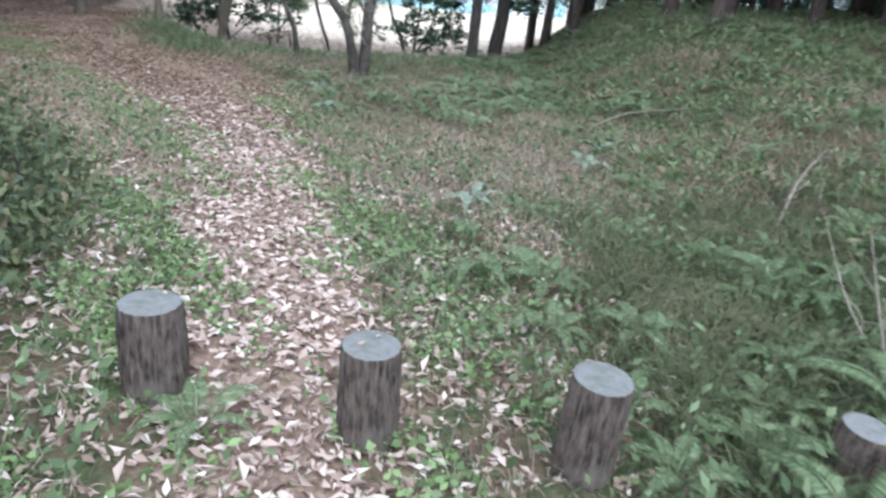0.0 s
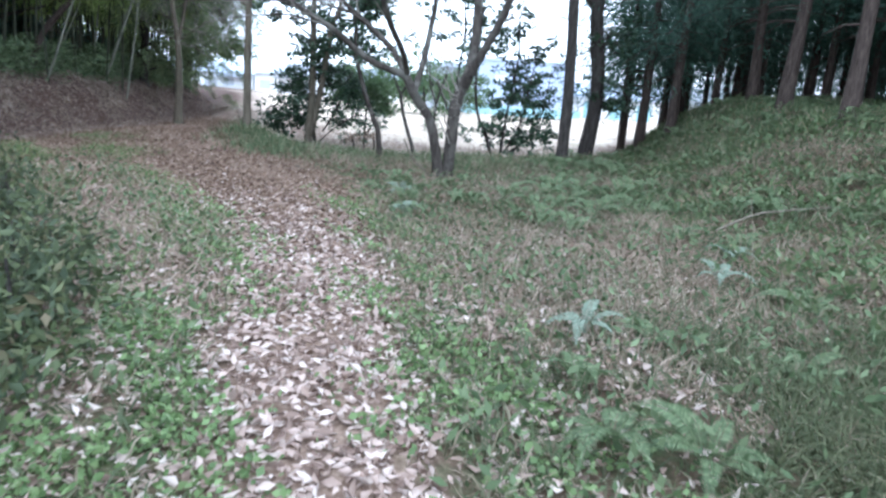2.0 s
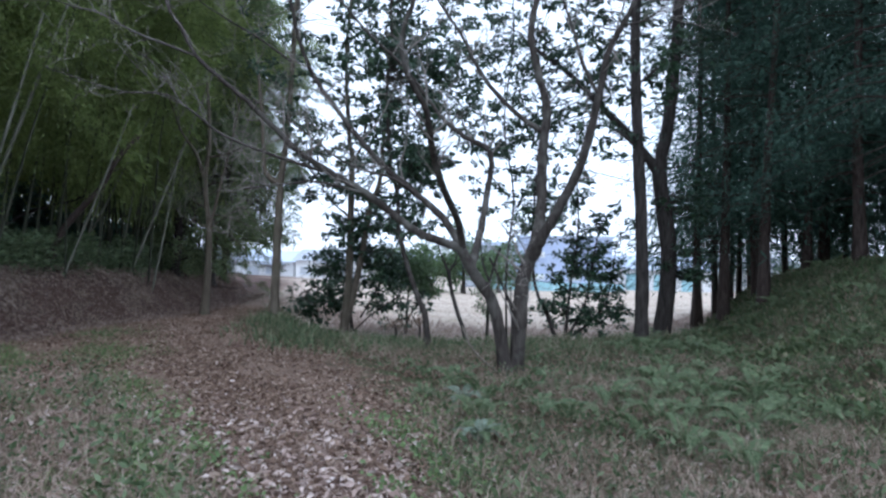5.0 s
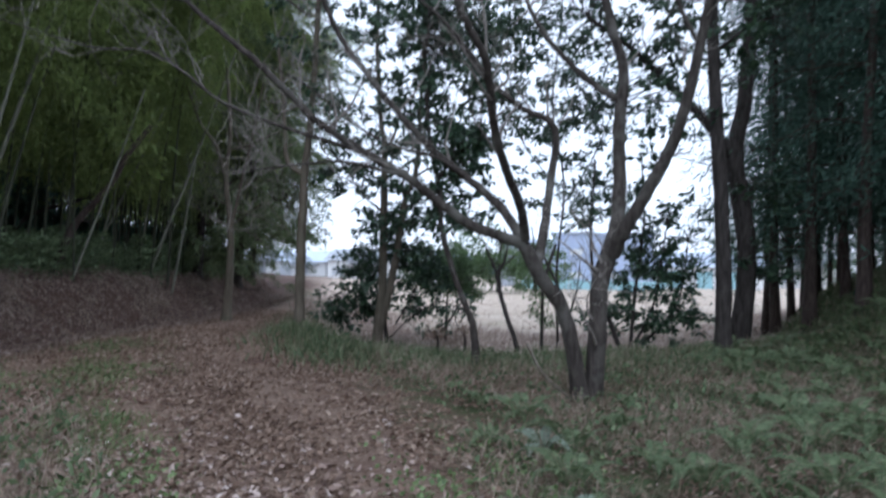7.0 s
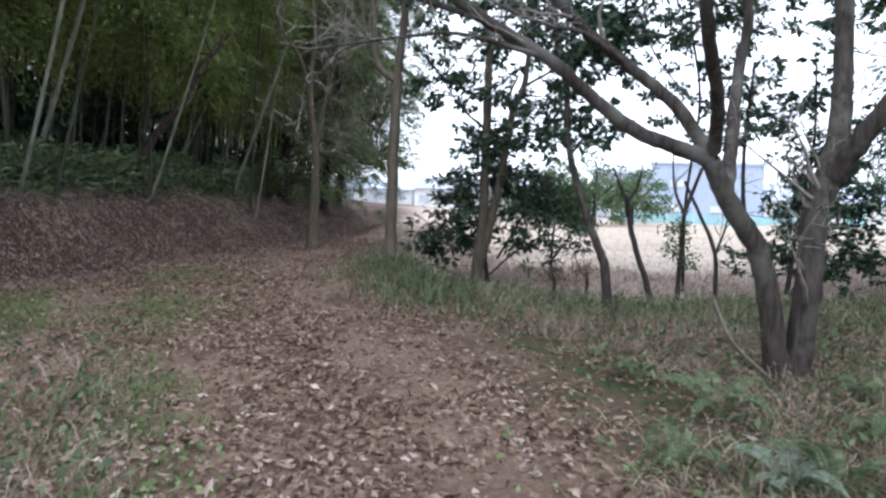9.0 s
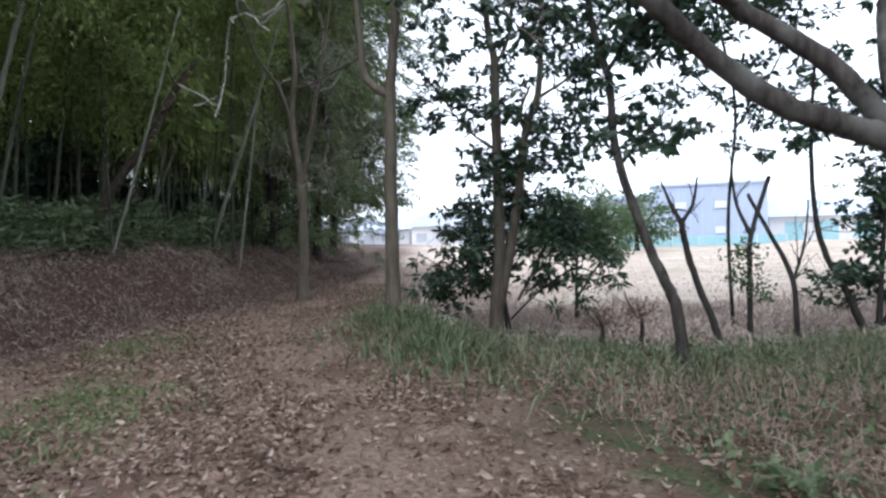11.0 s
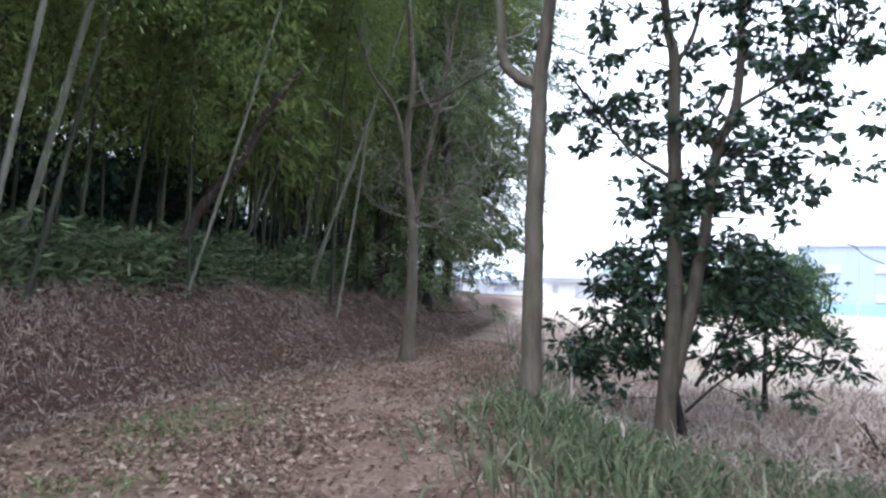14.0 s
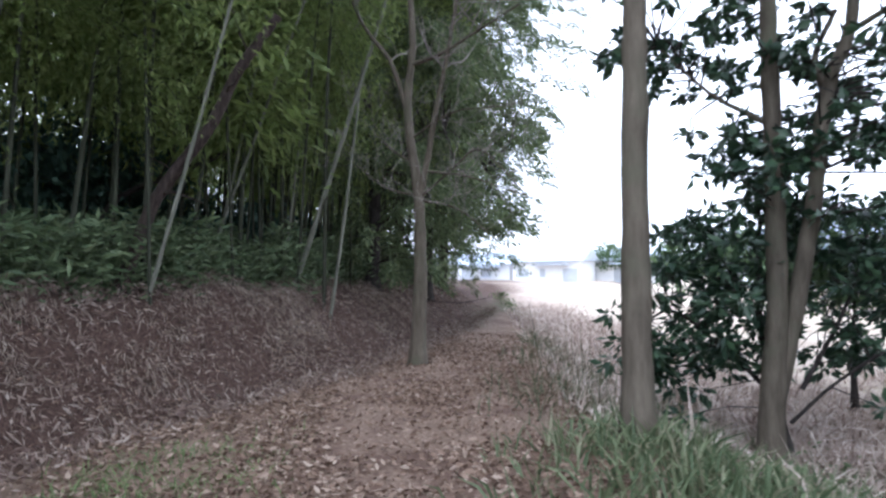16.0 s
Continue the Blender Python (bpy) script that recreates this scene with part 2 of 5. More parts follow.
def spline(pts, per=5):
    p = np.asarray(pts, float)
    if len(p) < 3:
        t = np.linspace(0, 1, per + 1)[:, None]
        return p[0] * (1 - t) + p[-1] * t
    q = np.vstack([2 * p[0] - p[1], p, 2 * p[-1] - p[-2]])
    out = []
    for k in range(len(p) - 1):
        a, b, c, e = q[k], q[k + 1], q[k + 2], q[k + 3]
        for s in np.linspace(0, 1, per, endpoint=False):
            out.append(0.5 * (2 * b + (c - a) * s + (2 * a - 5 * b + 4 * c - e) * s * s + (3 * b - a - 3 * c + e) * s ** 3))
    out.append(p[-1])
    return np.array(out)


class Soup:
    """Collects quads (or triangles) of one mesh."""

    def __init__(self):
        self.v, self.f, self.n = [], [], 0

    def add(self, V, F):
        self.v.append(V)
        self.f.append(F + self.n)
        self.n += len(V)

    def tube(self, c, r, sides=8, knobs=0.0):
        c = np.asarray(c, float)
        r = np.broadcast_to(np.asarray(r, float), (len(c),))
        d = np.gradient(c, axis=0)
        d /= np.linalg.norm(d, axis=1)[:, None] + 1e-9
        ref = np.array([0.31, 0.95, 0.02]) if abs(d[0][2]) > 0.7 else np.array([0.05, 0.02, 1.0])
        u = np.cross(d, ref)
        u /= np.linalg.norm(u, axis=1)[:, None] + 1e-9
        w = np.cross(d, u)
        a = np.linspace(0, 2 * math.pi, sides, endpoint=False)
        rr = r[:, None] * (1 + knobs * rng.normal(size=(len(c), sides)))
        V = c[:, None] + rr[..., None] * (np.cos(a)[None, :, None] * u[:, None] + np.sin(a)[None, :, None] * w[:, None])
        V = V.reshape(-1, 3)
        i = np.arange(len(c) - 1)[:, None] * sides
        j = np.arange(sides)[None]
        jn = (j + 1) % sides
        F = np.stack([i + j, i + jn, i + sides + jn, i + sides + j], -1).reshape(-1, 4)
        self.add(V, F)

    def mesh(self, name, mat, smooth=True):
        return mesh_np(name, np.vstack(self.v), np.vstack(self.f), mat, smooth)


def unit(a):
    return a / (np.linalg.norm(a, axis=-1, keepdims=True) + 1e-9)


def leaf_mesh(name, C, D, size, mat, wide=0.45, fold=0.12):
    """Folded leaves, one pointed blade each: places C, directions D, lengths size."""
    n = len(C)
    D = unit(D)
    S = unit(np.cross(D, rng.normal(size=(n, 3))))
    N = np.cross(S, D)
    s = np.broadcast_to(np.asarray(size, float), (n,))[:, None]
    mid = C + D * s * 0.45
    V = np.stack([C, mid + S * s * wide * 0.5 + N * s * fold, C + D * s, mid - S * s * wide * 0.5 + N * s * fold], 1).reshape(-1, 3)
    k = np.arange(n)[:, None] * 4
    F = np.concatenate([k + [[0, 1, 2]], k + [[0, 2, 3]]], 0)
    return mesh_np(name, V, F, mat)


def blade_mesh(name, C, D, size, mat, width=0.012, droop=0.35):
    """Grass blades of two bent segments."""
    n = len(C)
    D = unit(D)
    s = np.broadcast_to(np.asarray(size, float), (n,))[:, None]
    side = unit(np.cross(D, np.array([0, 0, 1.0]) + 0.3 * rng.normal(size=(n, 3))))
    out = D * np.array([1, 1, 0.0])
    w = np.broadcast_to(np.asarray(width, float), (n,))[:, None]
    m = C + D * s * 0.55
    t = m + unit(D + out * droop * 2.5 - np.array([0, 0, 1.0]) * droop) * s * 0.5
    V = np.stack([C - side * w, C + side * w, m + side * w * 0.8, m - side * w * 0.8, t], 1).reshape(-1, 3)
    k = np.arange(n)[:, None] * 5
    F = np.concatenate([k + [[0, 1, 2]], k + [[0, 2, 3]], k + [[3, 2, 4]]], 0)
    return mesh_np(name, V, F, mat)


def smooth01(a):
    a = np.clip(a, 0, 1)
    return a * a * (3 - 2 * a)


# ---- the lie of the land ----
def waves(x, y, s, seed=0.0):
    return (np.sin(x * s + 1.7 + seed) * np.cos(y * s * 0.9 - 0.6 + seed) + 0.6 * np.sin(x * s * 2.3 + y * s * 1.9 + 2 * seed)
            + 0.35 * np.cos(x * s * 4.1 - y * s * 3.7 + seed)) / 1.95


def path_x(y):
    return np.interp(y, [-6, 0, 3, 5, 7.2, 9.5, 11.5, 13.5, 16, 19, 24, 32], [-0.1, -0.2, -0.6, -1.25, -2.0, -3.4, -4.8, -6.2, -8.0, -9.1, -10.4, -13.2])


def path_half(y):
    return np.interp(y, [-6, 4, 7, 9, 11, 14, 18, 24, 32], [0.5, 0.48, 0.6, 1.1, 1.8, 2.2, 1.7, 1.1, 0.7])


def field_y(x):
    return np.interp(x, [-60, -20, -15, -9.5, -7.6, -5.8, -3, 0, 2, 4, 8, 20, 60], [140, 47, 36.5, 24.5, 20.0, 17.2, 16.9, 18.4, 20.4, 24.5, 30, 40, 60])


def bank_x(y):
    return np.interp(y, [-10, 2, 4, 6, 9, 12, 16, 20, 25, 35, 60], [-2.9, -2.9, -3.1, -4.4, -7.6, -10.3, -10.8, -11.2, -12.3, -15.6, -25])


def hill_x(y):
    return np.interp(y, [-10, 0, 4, 8, 12, 16, 20, 24], [2.2, 2.2, 2.2, 2.0, 2.0, 2.2, 2.5, 2.9])


def land(x, y):
    x, y = np.asarray(x, float), np.asarray(y, float)
    z = 0.035 * waves(x, y, 1.3)
    fs = (y - field_y(x)) * 0.6
    z = z - 0.45 * smooth01((fs + 1.0) / 1.5)
    z = z + 0.3 * np.exp(-((x + 6.3) / 0.9) ** 2 - ((y - 16.0) / 1.0) ** 2)
    b = bank_x(y) - x
    high = np.interp(y, [0, 6, 9, 12, 18, 30, 45], [0.55, 0.6, 0.8, 1.1, 1.15, 0.95, 0.3])
    z = z + high * smooth01(b / 1.45) + 0.09 * np.clip(b - 2, 0, 14) * smooth01((y - 6) / 5) * smooth01((45 - y) / 15)
    h = x - hill_x(y)
    hh = np.interp(y, [-8, 2, 6, 9, 12, 19, 24, 30], [0.15, 0.25, 0.45, 0.75, 1.3, 1.7, 1.4, 0.3])
    z = z + hh * smooth01(h / 3.0) + 0.05 * np.clip(h - 2.5, 0, 12) * smooth01((28 - y) / 8)
    z = z + 0.09 * waves(x, y, 2.1, 3.0) * smooth01(h / 1.5) * smooth01((26 - y) / 4)
    z = z + 0.11 * waves(x, y, 2.6, 1.0) * smooth01(b / 0.9)
    z = z - 0.1 * np.exp(-((b + 0.15) / 0.4) ** 2) * smooth01((y - 9) / 3)
    return z


def path_mask(x, y):
    d = np.abs(x - path_x(y)) / path_half(y) + 0.3 * waves(x, y, 2.9, 5.0)
    return 1 - smooth01((d - 0.75) / 0.5)


def open_floor(x, y):
    """The leaf-covered floor between the bank and the grassy strip."""
    return smooth01((y - 7.5) / 2.5) * smooth01((x - bank_x(y) + 0.3) / 0.6) * smooth01((path_x(y) + path_half(y) * 0.8 - x) / 0.8) * smooth01((28 - y) / 5)


def field_mask(x, y):
    return smooth01(((y - field_y(x)) * 0.6 - 0.2 + 0.5 * waves(x, y, 1.1, 2.0) + 0.35 * waves(x, y, 4.3, 6.0)) / 1.8)


gx = np.concatenate([-np.geomspace(400, 30, 16), np.arange(-28, -14, 0.7), np.arange(-14, 8, 0.2), np.arange(8, 24, 0.7), np.geomspace(25, 400, 16)])
gy = np.concatenate([-np.geomspace(300, 9, 10), np.arange(-8, 26, 0.2), np.arange(26, 60, 0.8), np.geomspace(61, 600, 24)])
GX, GY = np.meshgrid(gx, gy)
V = np.stack([GX, GY, land(GX, GY)], -1).reshape(-1, 3)
nx, ny = len(gx), len(gy)
I, J = np.meshgrid(np.arange(nx - 1), np.arange(ny - 1))
q0 = (J * nx + I).ravel()
ground_me = mesh_np("ground", V, np.stack([q0, q0 + 1, q0 + nx + 1, q0 + nx], 1), GROUND_MAT, True)
def belt_mask(x, y):
    """Unmown dead growth along the near edge of the field."""
    d = (y - field_y(x)) * 0.8 + 1.6 * waves(x, y, 0.7, 8.0) + 0.9 * waves(x, y, 2.3, 3.0)
    return 1 - smooth01((d - 3.0) / 4.0)


def bank_mask(x, y):
    return smooth01((bank_x(y) - x + 0.7) / 0.8) * smooth01((y - 3) / 4)


for key, fn in (("path", lambda x, y: np.maximum(path_mask(x, y), 0.85 * open_floor(x, y))), ("field", field_mask), ("bank", bank_mask), ("belt", belt_mask)):
    at = ground_me.attributes.new(key, "FLOAT", "POINT")
    at.data.foreach_set("value", fn(GX, GY).ravel().astype(np.float32))
ground = tagged(new("ground", ground_me), "leaf-strewn woodland ground running out into a mown straw field", "ground", kind="structure")


def on_land(x, y, lift=0.0):
    return np.stack([x, y, land(x, y) + lift], -1)


def stuff(name, me, label, category):
    return tagged(new(name, me), label, category, kind="stuff")


# ---- trees ----
def limb_radii(n, r0, r1):
    return r0 + (r1 - r0) * np.linspace(0, 1, n) ** 0.8


def grow_twigs(soup, c, r, count, length, start=0.25, depth=2, up=0.35, tips=None):
    """Bare twigs that leave a limb, fork and thin out."""
    n = len(c)
    for _ in range(count):
        k = int(rng.integers(int(n * start), n))
        d0 = unit(c[min(k + 1, n - 1)] - c[max(k - 1, 0)])
        d = unit(d0 * 0.6 + rng.normal(size=3) * 0.75 + np.array([0, 0, up]))
        ln = length * rng.uniform(0.5, 1.2)
        m = 6
        pts = [c[k]]
        dd = d.copy()
        for s in range(m):
            dd = unit(dd + rng.normal(size=3) * 0.22 + np.array([0, 0, 0.05]))
            pts.append(pts[-1] + dd * ln / m)
        pts = np.array(pts)
        rr = min(r[k] * 0.45, 0.02 * ln + 0.004)
        soup.tube(pts, np.linspace(rr, 0.003, m + 1), 5)
        if tips is not None:
            tips.extend(pts[3:])
        if depth > 1:
            grow_twigs(soup, pts, np.linspace(rr, 0.003, m + 1), 3, ln * 0.55, 0.2, depth - 1, up, tips)


def cluster_leaves(centres, per, spread, size):
    n = len(centres)
    C = np.repeat(np.asarray(centres), per, 0) + rng.normal(size=(n * per, 3)) * spread * np.array([1, 1, 0.6])
    D = rng.normal(size=(n * per, 3)) + np.array([0, 0, -0.6])
    return C, D, size * rng.uniform(0.6, 1.25, n * per)


def tuft_leaves(centres, per, spread, size):
    """Leaves that stand out all round the end of a twig, in flat tufts."""
    n = len(centres)
    R = unit(rng.normal(size=(n * per, 3))) * np.array([1, 1, 0.55])
    C = np.repeat(np.asarray(centres), per, 0) + R * spread * rng.uniform(0.2, 1.7, (n * per, 1))
    D = R + rng.normal(size=(n * per, 3)) * 0.3 + np.array([0, 0, -0.3])
    return C, D, size * rng.uniform(0.65, 1.25, n * per)


def spray_leaves(centres, root, per, length, size):
    """Feathery sprays that arch outwards and hang."""
    centres = np.asarray(centres)
    n = len(centres)
    out = unit((centres - root) * np.array([1, 1, 0.0]) + rng.normal(size=(n, 3)) * 0.9) * np.array([1, 1, 0.3])
    u = rng.uniform(0, 1, (n * per, 1))
    O = np.repeat(out, per, 0)
    C = np.repeat(centres, per, 0) + O * u * length + np.array([0, 0, -0.55]) * u * u * length + rng.normal(size=(n * per, 3)) * 0.07
    D = O * 0.8 + np.array([0, 0, -0.7]) * (0.3 + u) + rng.normal(size=(n * per, 3)) * 0.4
    return C, D, size * rng.uniform(0.6, 1.2, n * per)


def make_tree(name, label, limbs, bark_mat, twigs=0, twig_len=0.8, blobs=(), leaf_mat=None, leaf=0.11, per=26, spread=0.16, depth=2, group="", twig_mat=None, twig_start=0.25, dense=1.7, leaf_wide=0.45):
    """limbs: (points, start radius, end radius); the first is the trunk. blobs: (x, y, z, radius, clusters) of the crown."""
    root = np.array(limbs[0][0][0], float)
    root[2] = float(land(root[0], root[1]))
    t = thing(name, root, label, "tree", group)
    twig_soup = Soup()
    all_c = []
    for k, (pts, r0, r1) in enumerate(limbs):
        p = np.array(pts, float)
        if k == 0:
            p[0][2] = root[2] - 0.08
        c = spline(p, 7)
        c[1:-1] += rng.normal(size=(len(c) - 2, 3)) * min(r0, 0.05) * 0.06
        r = limb_radii(len(c), r0, r1)
        if k == 0:
            hgt = c[:, 2] - root[2]
            r = r * (1 + 0.45 * np.exp(-np.clip(hgt, 0, 9) / 0.12))
        s = Soup()
        s.tube(c - root, r, 12 if r0 > 0.04 else 7, 0.05)
        child("trunk" if k == 0 else "limb", s.mesh("trunk" if k == 0 else "limb", bark_mat), t)
        all_c.append((c, r))
        if twigs and (k > 0 or len(limbs) == 1):
            grow_twigs(twig_soup, c - root, r, twigs, twig_len, twig_start, depth)
    pts = np.vstack([c for c, _ in all_c])
    cents = []
    for bx, by, bz, br, bn in blobs:
        bn = max(3, int(bn * dense * (0.98 if leaf_mat is LEAF_EVER else 0.72)))
        q = rng.normal(size=(bn, 3))
        q = np.clip(q, -2.2, 2.2) * br * np.array([0.56, 0.56, 0.46])
        cc = np.array([bx, by, bz]) + q
        cents.append(cc)
        for e in cc:
            a = pts[np.argmin(np.linalg.norm(pts - e, axis=1) + 0.5 * np.maximum(0, pts[:, 2] - e[2]))]
            m = (a + e) / 2 + rng.normal(size=3) * 0.12 + np.array([0, 0, 0.08])
            thick = min(0.012, limbs[0][1] * 0.12)
            twig_soup.tube(spline([a - root, m - root, e - root], 2), np.linspace(thick, thick * 0.35, 5), 4)
    if twig_soup.n:
        child("twig_spray", twig_soup.mesh("twig_spray", twig_mat or bark_mat), t)["kind"] = "stuff"
    if cents:
        if leaf_mat is LEAF_EVER:
            C, D, S = tuft_leaves(np.vstack(cents), int(per * 1.05), spread * 0.45, leaf * 1.1)
        elif leaf_mat is LEAF_THICKET:
            C, D, S = spray_leaves(np.vstack(cents), root, int(per * 1.7), 0.75, leaf)
        else:
            C, D, S = cluster_leaves(np.vstack(cents), int(per * 1.7), spread * 0.85, leaf)
        child("crown", leaf_mesh("crown", C - root, D, S * 0.95, leaf_mat, leaf_wide * (1.25 if leaf_mat is LEAF_EVER else 1.0)), t)
    return t


OAK = [
    ([(-1.35, 12.5, 0.0), (-1.48, 12.45, 0.67), (-1.6, 12.4, 1.05), (-1.81, 12.25, 1.36), (-1.97, 12.15, 1.68)], 0.092, 0.07),
    ([(-1.23, 12.55, 0.0), (-1.2, 12.55, 0.8), (-1.17, 12.65, 1.31), (-1.09, 12.75, 1.57)], 0.105, 0.095),
    ([(-1.97, 12.15, 1.68), (-2.23, 12.05, 1.77), (-2.52, 11.9, 1.88), (-2.86, 11.7, 2.14), (-3.07, 11.5, 2.31), (-3.45, 11.3, 2.53), (-3.78, 11.0, 2.75), (-4.03, 10.85, 3.0), (-4.28, 10.7, 3.26), (-4.58, 10.55, 3.52), (-4.82, 10.4, 3.75), (-4.97, 10.3, 4.04), (-5.09, 10.2, 4.29), (-5.14, 10.1, 4.65)], 0.062, 0.014),
    ([(-1.97, 12.15, 1.71), (-2.25, 12.2, 2.1), (-2.6, 12.25, 2.4), (-2.92, 12.15, 2.66), (-3.22, 12.0, 2.97), (-3.63, 11.95, 3.45), (-3.98, 11.9, 3.93), (-4.17, 11.8, 4.39), (-4.26, 11.7, 4.85), (-4.41, 11.6, 5.38), (-4.72, 11.4, 6.29)], 0.055, 0.016),
    ([(-1.95, 12.1, 1.74), (-1.96, 11.7, 2.02), (-2.05, 11.2, 2.32), (-2.11, 10.8, 2.64), (-2.11, 10.5, 2.89), (-2.13, 10.3, 3.1), (-2.29, 10.1, 3.42), (-2.33, 10.0, 3.77), (-2.18, 9.9, 4.16), (-2.14, 9.8, 4.7)], 0.05, 0.02),
    ([(-1.84, 12.25, 1.43), (-1.79, 12.8, 1.98), (-1.76, 13.1, 2.43), (-1.7, 13.2, 2.99), (-1.78, 13.2, 3.22), (-2.08, 13.2, 3.37), (-2.4, 13.1, 3.61), (-2.63, 13.1, 3.9), (-3.08, 13.0, 4.46), (-3.52, 12.9, 4.86), (-4.11, 12.7, 5.53), (-4.58, 12.6, 6.24)], 0.058, 0.014),
    ([(-1.09, 12.75, 1.57), (-0.99, 13.0, 1.99), (-0.96, 13.2, 2.5), (-0.96, 13.3, 3.17), (-0.91, 13.4, 3.83), (-1.05, 13.4, 4.38), (-1.17, 13.4, 4.97), (-1.08, 13.4, 5.52), (-0.77, 13.4, 6.13), (-0.61, 13.4, 7.09)], 0.095, 0.035),
    ([(-0.96, 13.35, 3.48), (-1.31, 13.3, 3.71), (-1.75, 13.2, 4.14), (-2.0, 13.1, 4.52), (-2.15, 13.1, 4.84), (-2.63, 13.0, 5.54), (-3.0, 12.9, 6.17)], 0.045, 0.014),
    ([(-1.05, 12.7, 1.6), (-0.93, 12.55, 1.86), (-0.77, 12.45, 2.14), (-0.49, 12.3, 2.7), (-0.32, 12.2, 3.25), (-0.21, 12.15, 3.81), (-0.11, 12.1, 4.27), (0.07, 12.0, 4.6), (0.21, 12.0, 4.94), (0.32, 12.0, 5.59)], 0.085, 0.025),
    ([(-0.24, 12.15, 3.71), (-0.43, 12.0, 4.02), (-0.57, 11.9, 4.44), (-0.72, 11.8, 4.86), (-0.84, 11.7, 5.34)], 0.03, 0.01),
    ([(0.03, 12.0, 4.54), (0.27, 11.9, 4.54), (0.48, 11.8, 4.66), (0.65, 11.8, 4.86)], 0.02, 0.006),
    ([(-3.49, 11.25, 2.54), (-4.1, 10.9, 2.71), (-4.64, 10.7, 2.92), (-4.9, 10.5, 3.14), (-5.16, 10.3, 3.3), (-5.56, 10.1, 3.29), (-6.25, 9.8, 3.48)], 0.024, 0.005),
    ([(-4.82, 10.4, 3.75), (-5.07, 10.3, 3.84), (-5.51, 10.2, 4.0), (-5.9, 10.1, 4.2), (-6.13, 10.0, 4.23), (-6.72, 9.9, 4.46)], 0.02, 0.005),
    ([(-3.07, 11.5, 2.32), (-3.56, 11.1, 2.41), (-3.84, 10.9, 2.37), (-4.16, 10.8, 2.32), (-4.48, 10.6, 2.24)], 0.02, 0.005),
    ([(-2.6, 12.25, 2.41), (-2.91, 12.0, 2.6), (-3.19, 11.9, 2.66), (-3.56, 11.8, 2.81), (-3.95, 11.7, 3.1), (-4.33, 11.6, 3.38), (-4.8, 11.4, 3.58)], 0.024, 0.006),
    ([(-4.32, 11.9, 4.16), (-4.71, 11.7, 4.43), (-5.05, 11.5, 4.61), (-5.38, 11.3, 4.83), (-5.55, 11.2, 5.14)], 0.018, 0.005),
]
make_tree("oak_tree", "bare many-limbed oak with grey bark forking near the ground", OAK, BARK_OAK, 11, 0.75, twig_mat=TWIG, depth=3)

make_tree("straight_tree", "straight slim tan-barked tree with an elbowed limb", [
    ([(-6.29, 16.1, 0.0), (-6.29, 16.10, 1.41), (-6.27, 16.10, 2.55), (-6.25, 16.10, 3.12), (-6.18, 16.10, 3.8), (-6.12, 16.15, 5.2), (-6.1, 16.2, 7.5), (-6.3, 16.3, 11.0)], 0.098, 0.035),
    ([(-6.26, 16.10, 3.05), (-6.47, 16.10, 3.18), (-6.60, 16.10, 3.34), (-6.64, 16.10, 3.64), (-6.70, 16.10, 4.4), (-6.9, 16.2, 5.6)], 0.062, 0.03)],
    BARK_SMOOTH, 6, 0.9, twig_mat=TWIG, blobs=[(-6.0, 16.4, 5.6, 0.9, 14), (-5.75, 16.3, 4.4, 0.5, 8), (-6.1, 16.4, 7.4, 1.2, 22), (-6.3, 16.4, 9.2, 1.3, 24)], leaf_mat=LEAF_EVER)

make_tree("bare_tree", "slender bare grey tree beside the leafy track", [
    ([(-10.30, 20.50, 0.0), (-10.24, 20.50, 1.0), (-10.22, 20.50, 1.60), (-10.25, 20.50, 2.47), (-10.41, 20.50, 3.69), (-10.32, 20.50, 4.86), (-10.45, 20.50, 6.5)], 0.125, 0.04),
    ([(-10.23, 20.50, 2.38), (-9.87, 20.43, 3.78), (-9.60, 20.37, 4.77), (-9.33, 20.30, 6.0)], 0.05, 0.02),
    ([(-10.41, 20.50, 3.69), (-10.65, 20.40, 4.47), (-11.08, 20.30, 5.11), (-11.42, 20.20, 6.0)], 0.045, 0.02),
    ([(-10.20, 20.50, 2.44), (-9.59, 20.30, 2.76), (-9.11, 20.10, 2.96), (-8.71, 20.00, 2.65), (-8.33, 19.90, 2.23)], 0.02, 0.006),
    ([(-10.19, 20.50, 2.38), (-9.51, 20.30, 2.20), (-8.85, 20.10, 1.74)], 0.018, 0.005),
    ([(-10.29, 20.50, 2.93), (-10.67, 20.40, 3.18), (-10.90, 20.30, 3.58)], 0.02, 0.006),
    ([(-10.28, 20.50, 2.47), (-10.68, 20.40, 2.57), (-11.26, 20.30, 2.98)], 0.018, 0.005),
    ([(-10.10, 20.48, 2.8), (-9.29, 20.20, 2.62), (-8.33, 20.00, 2.26)], 0.02, 0.006),
    ([(-10.34, 20.50, 4.4), (-9.8, 20.40, 4.45), (-9.22, 20.30, 4.62), (-8.48, 20.10, 4.8)], 0.04, 0.012),
    ([(-10.36, 20.50, 3.3), (-9.6, 20.3, 3.55), (-8.7, 20.1, 3.5)], 0.018, 0.005)],
    BARK_SMOOTH, 8, 1.2, twig_mat=TWIG, depth=3)

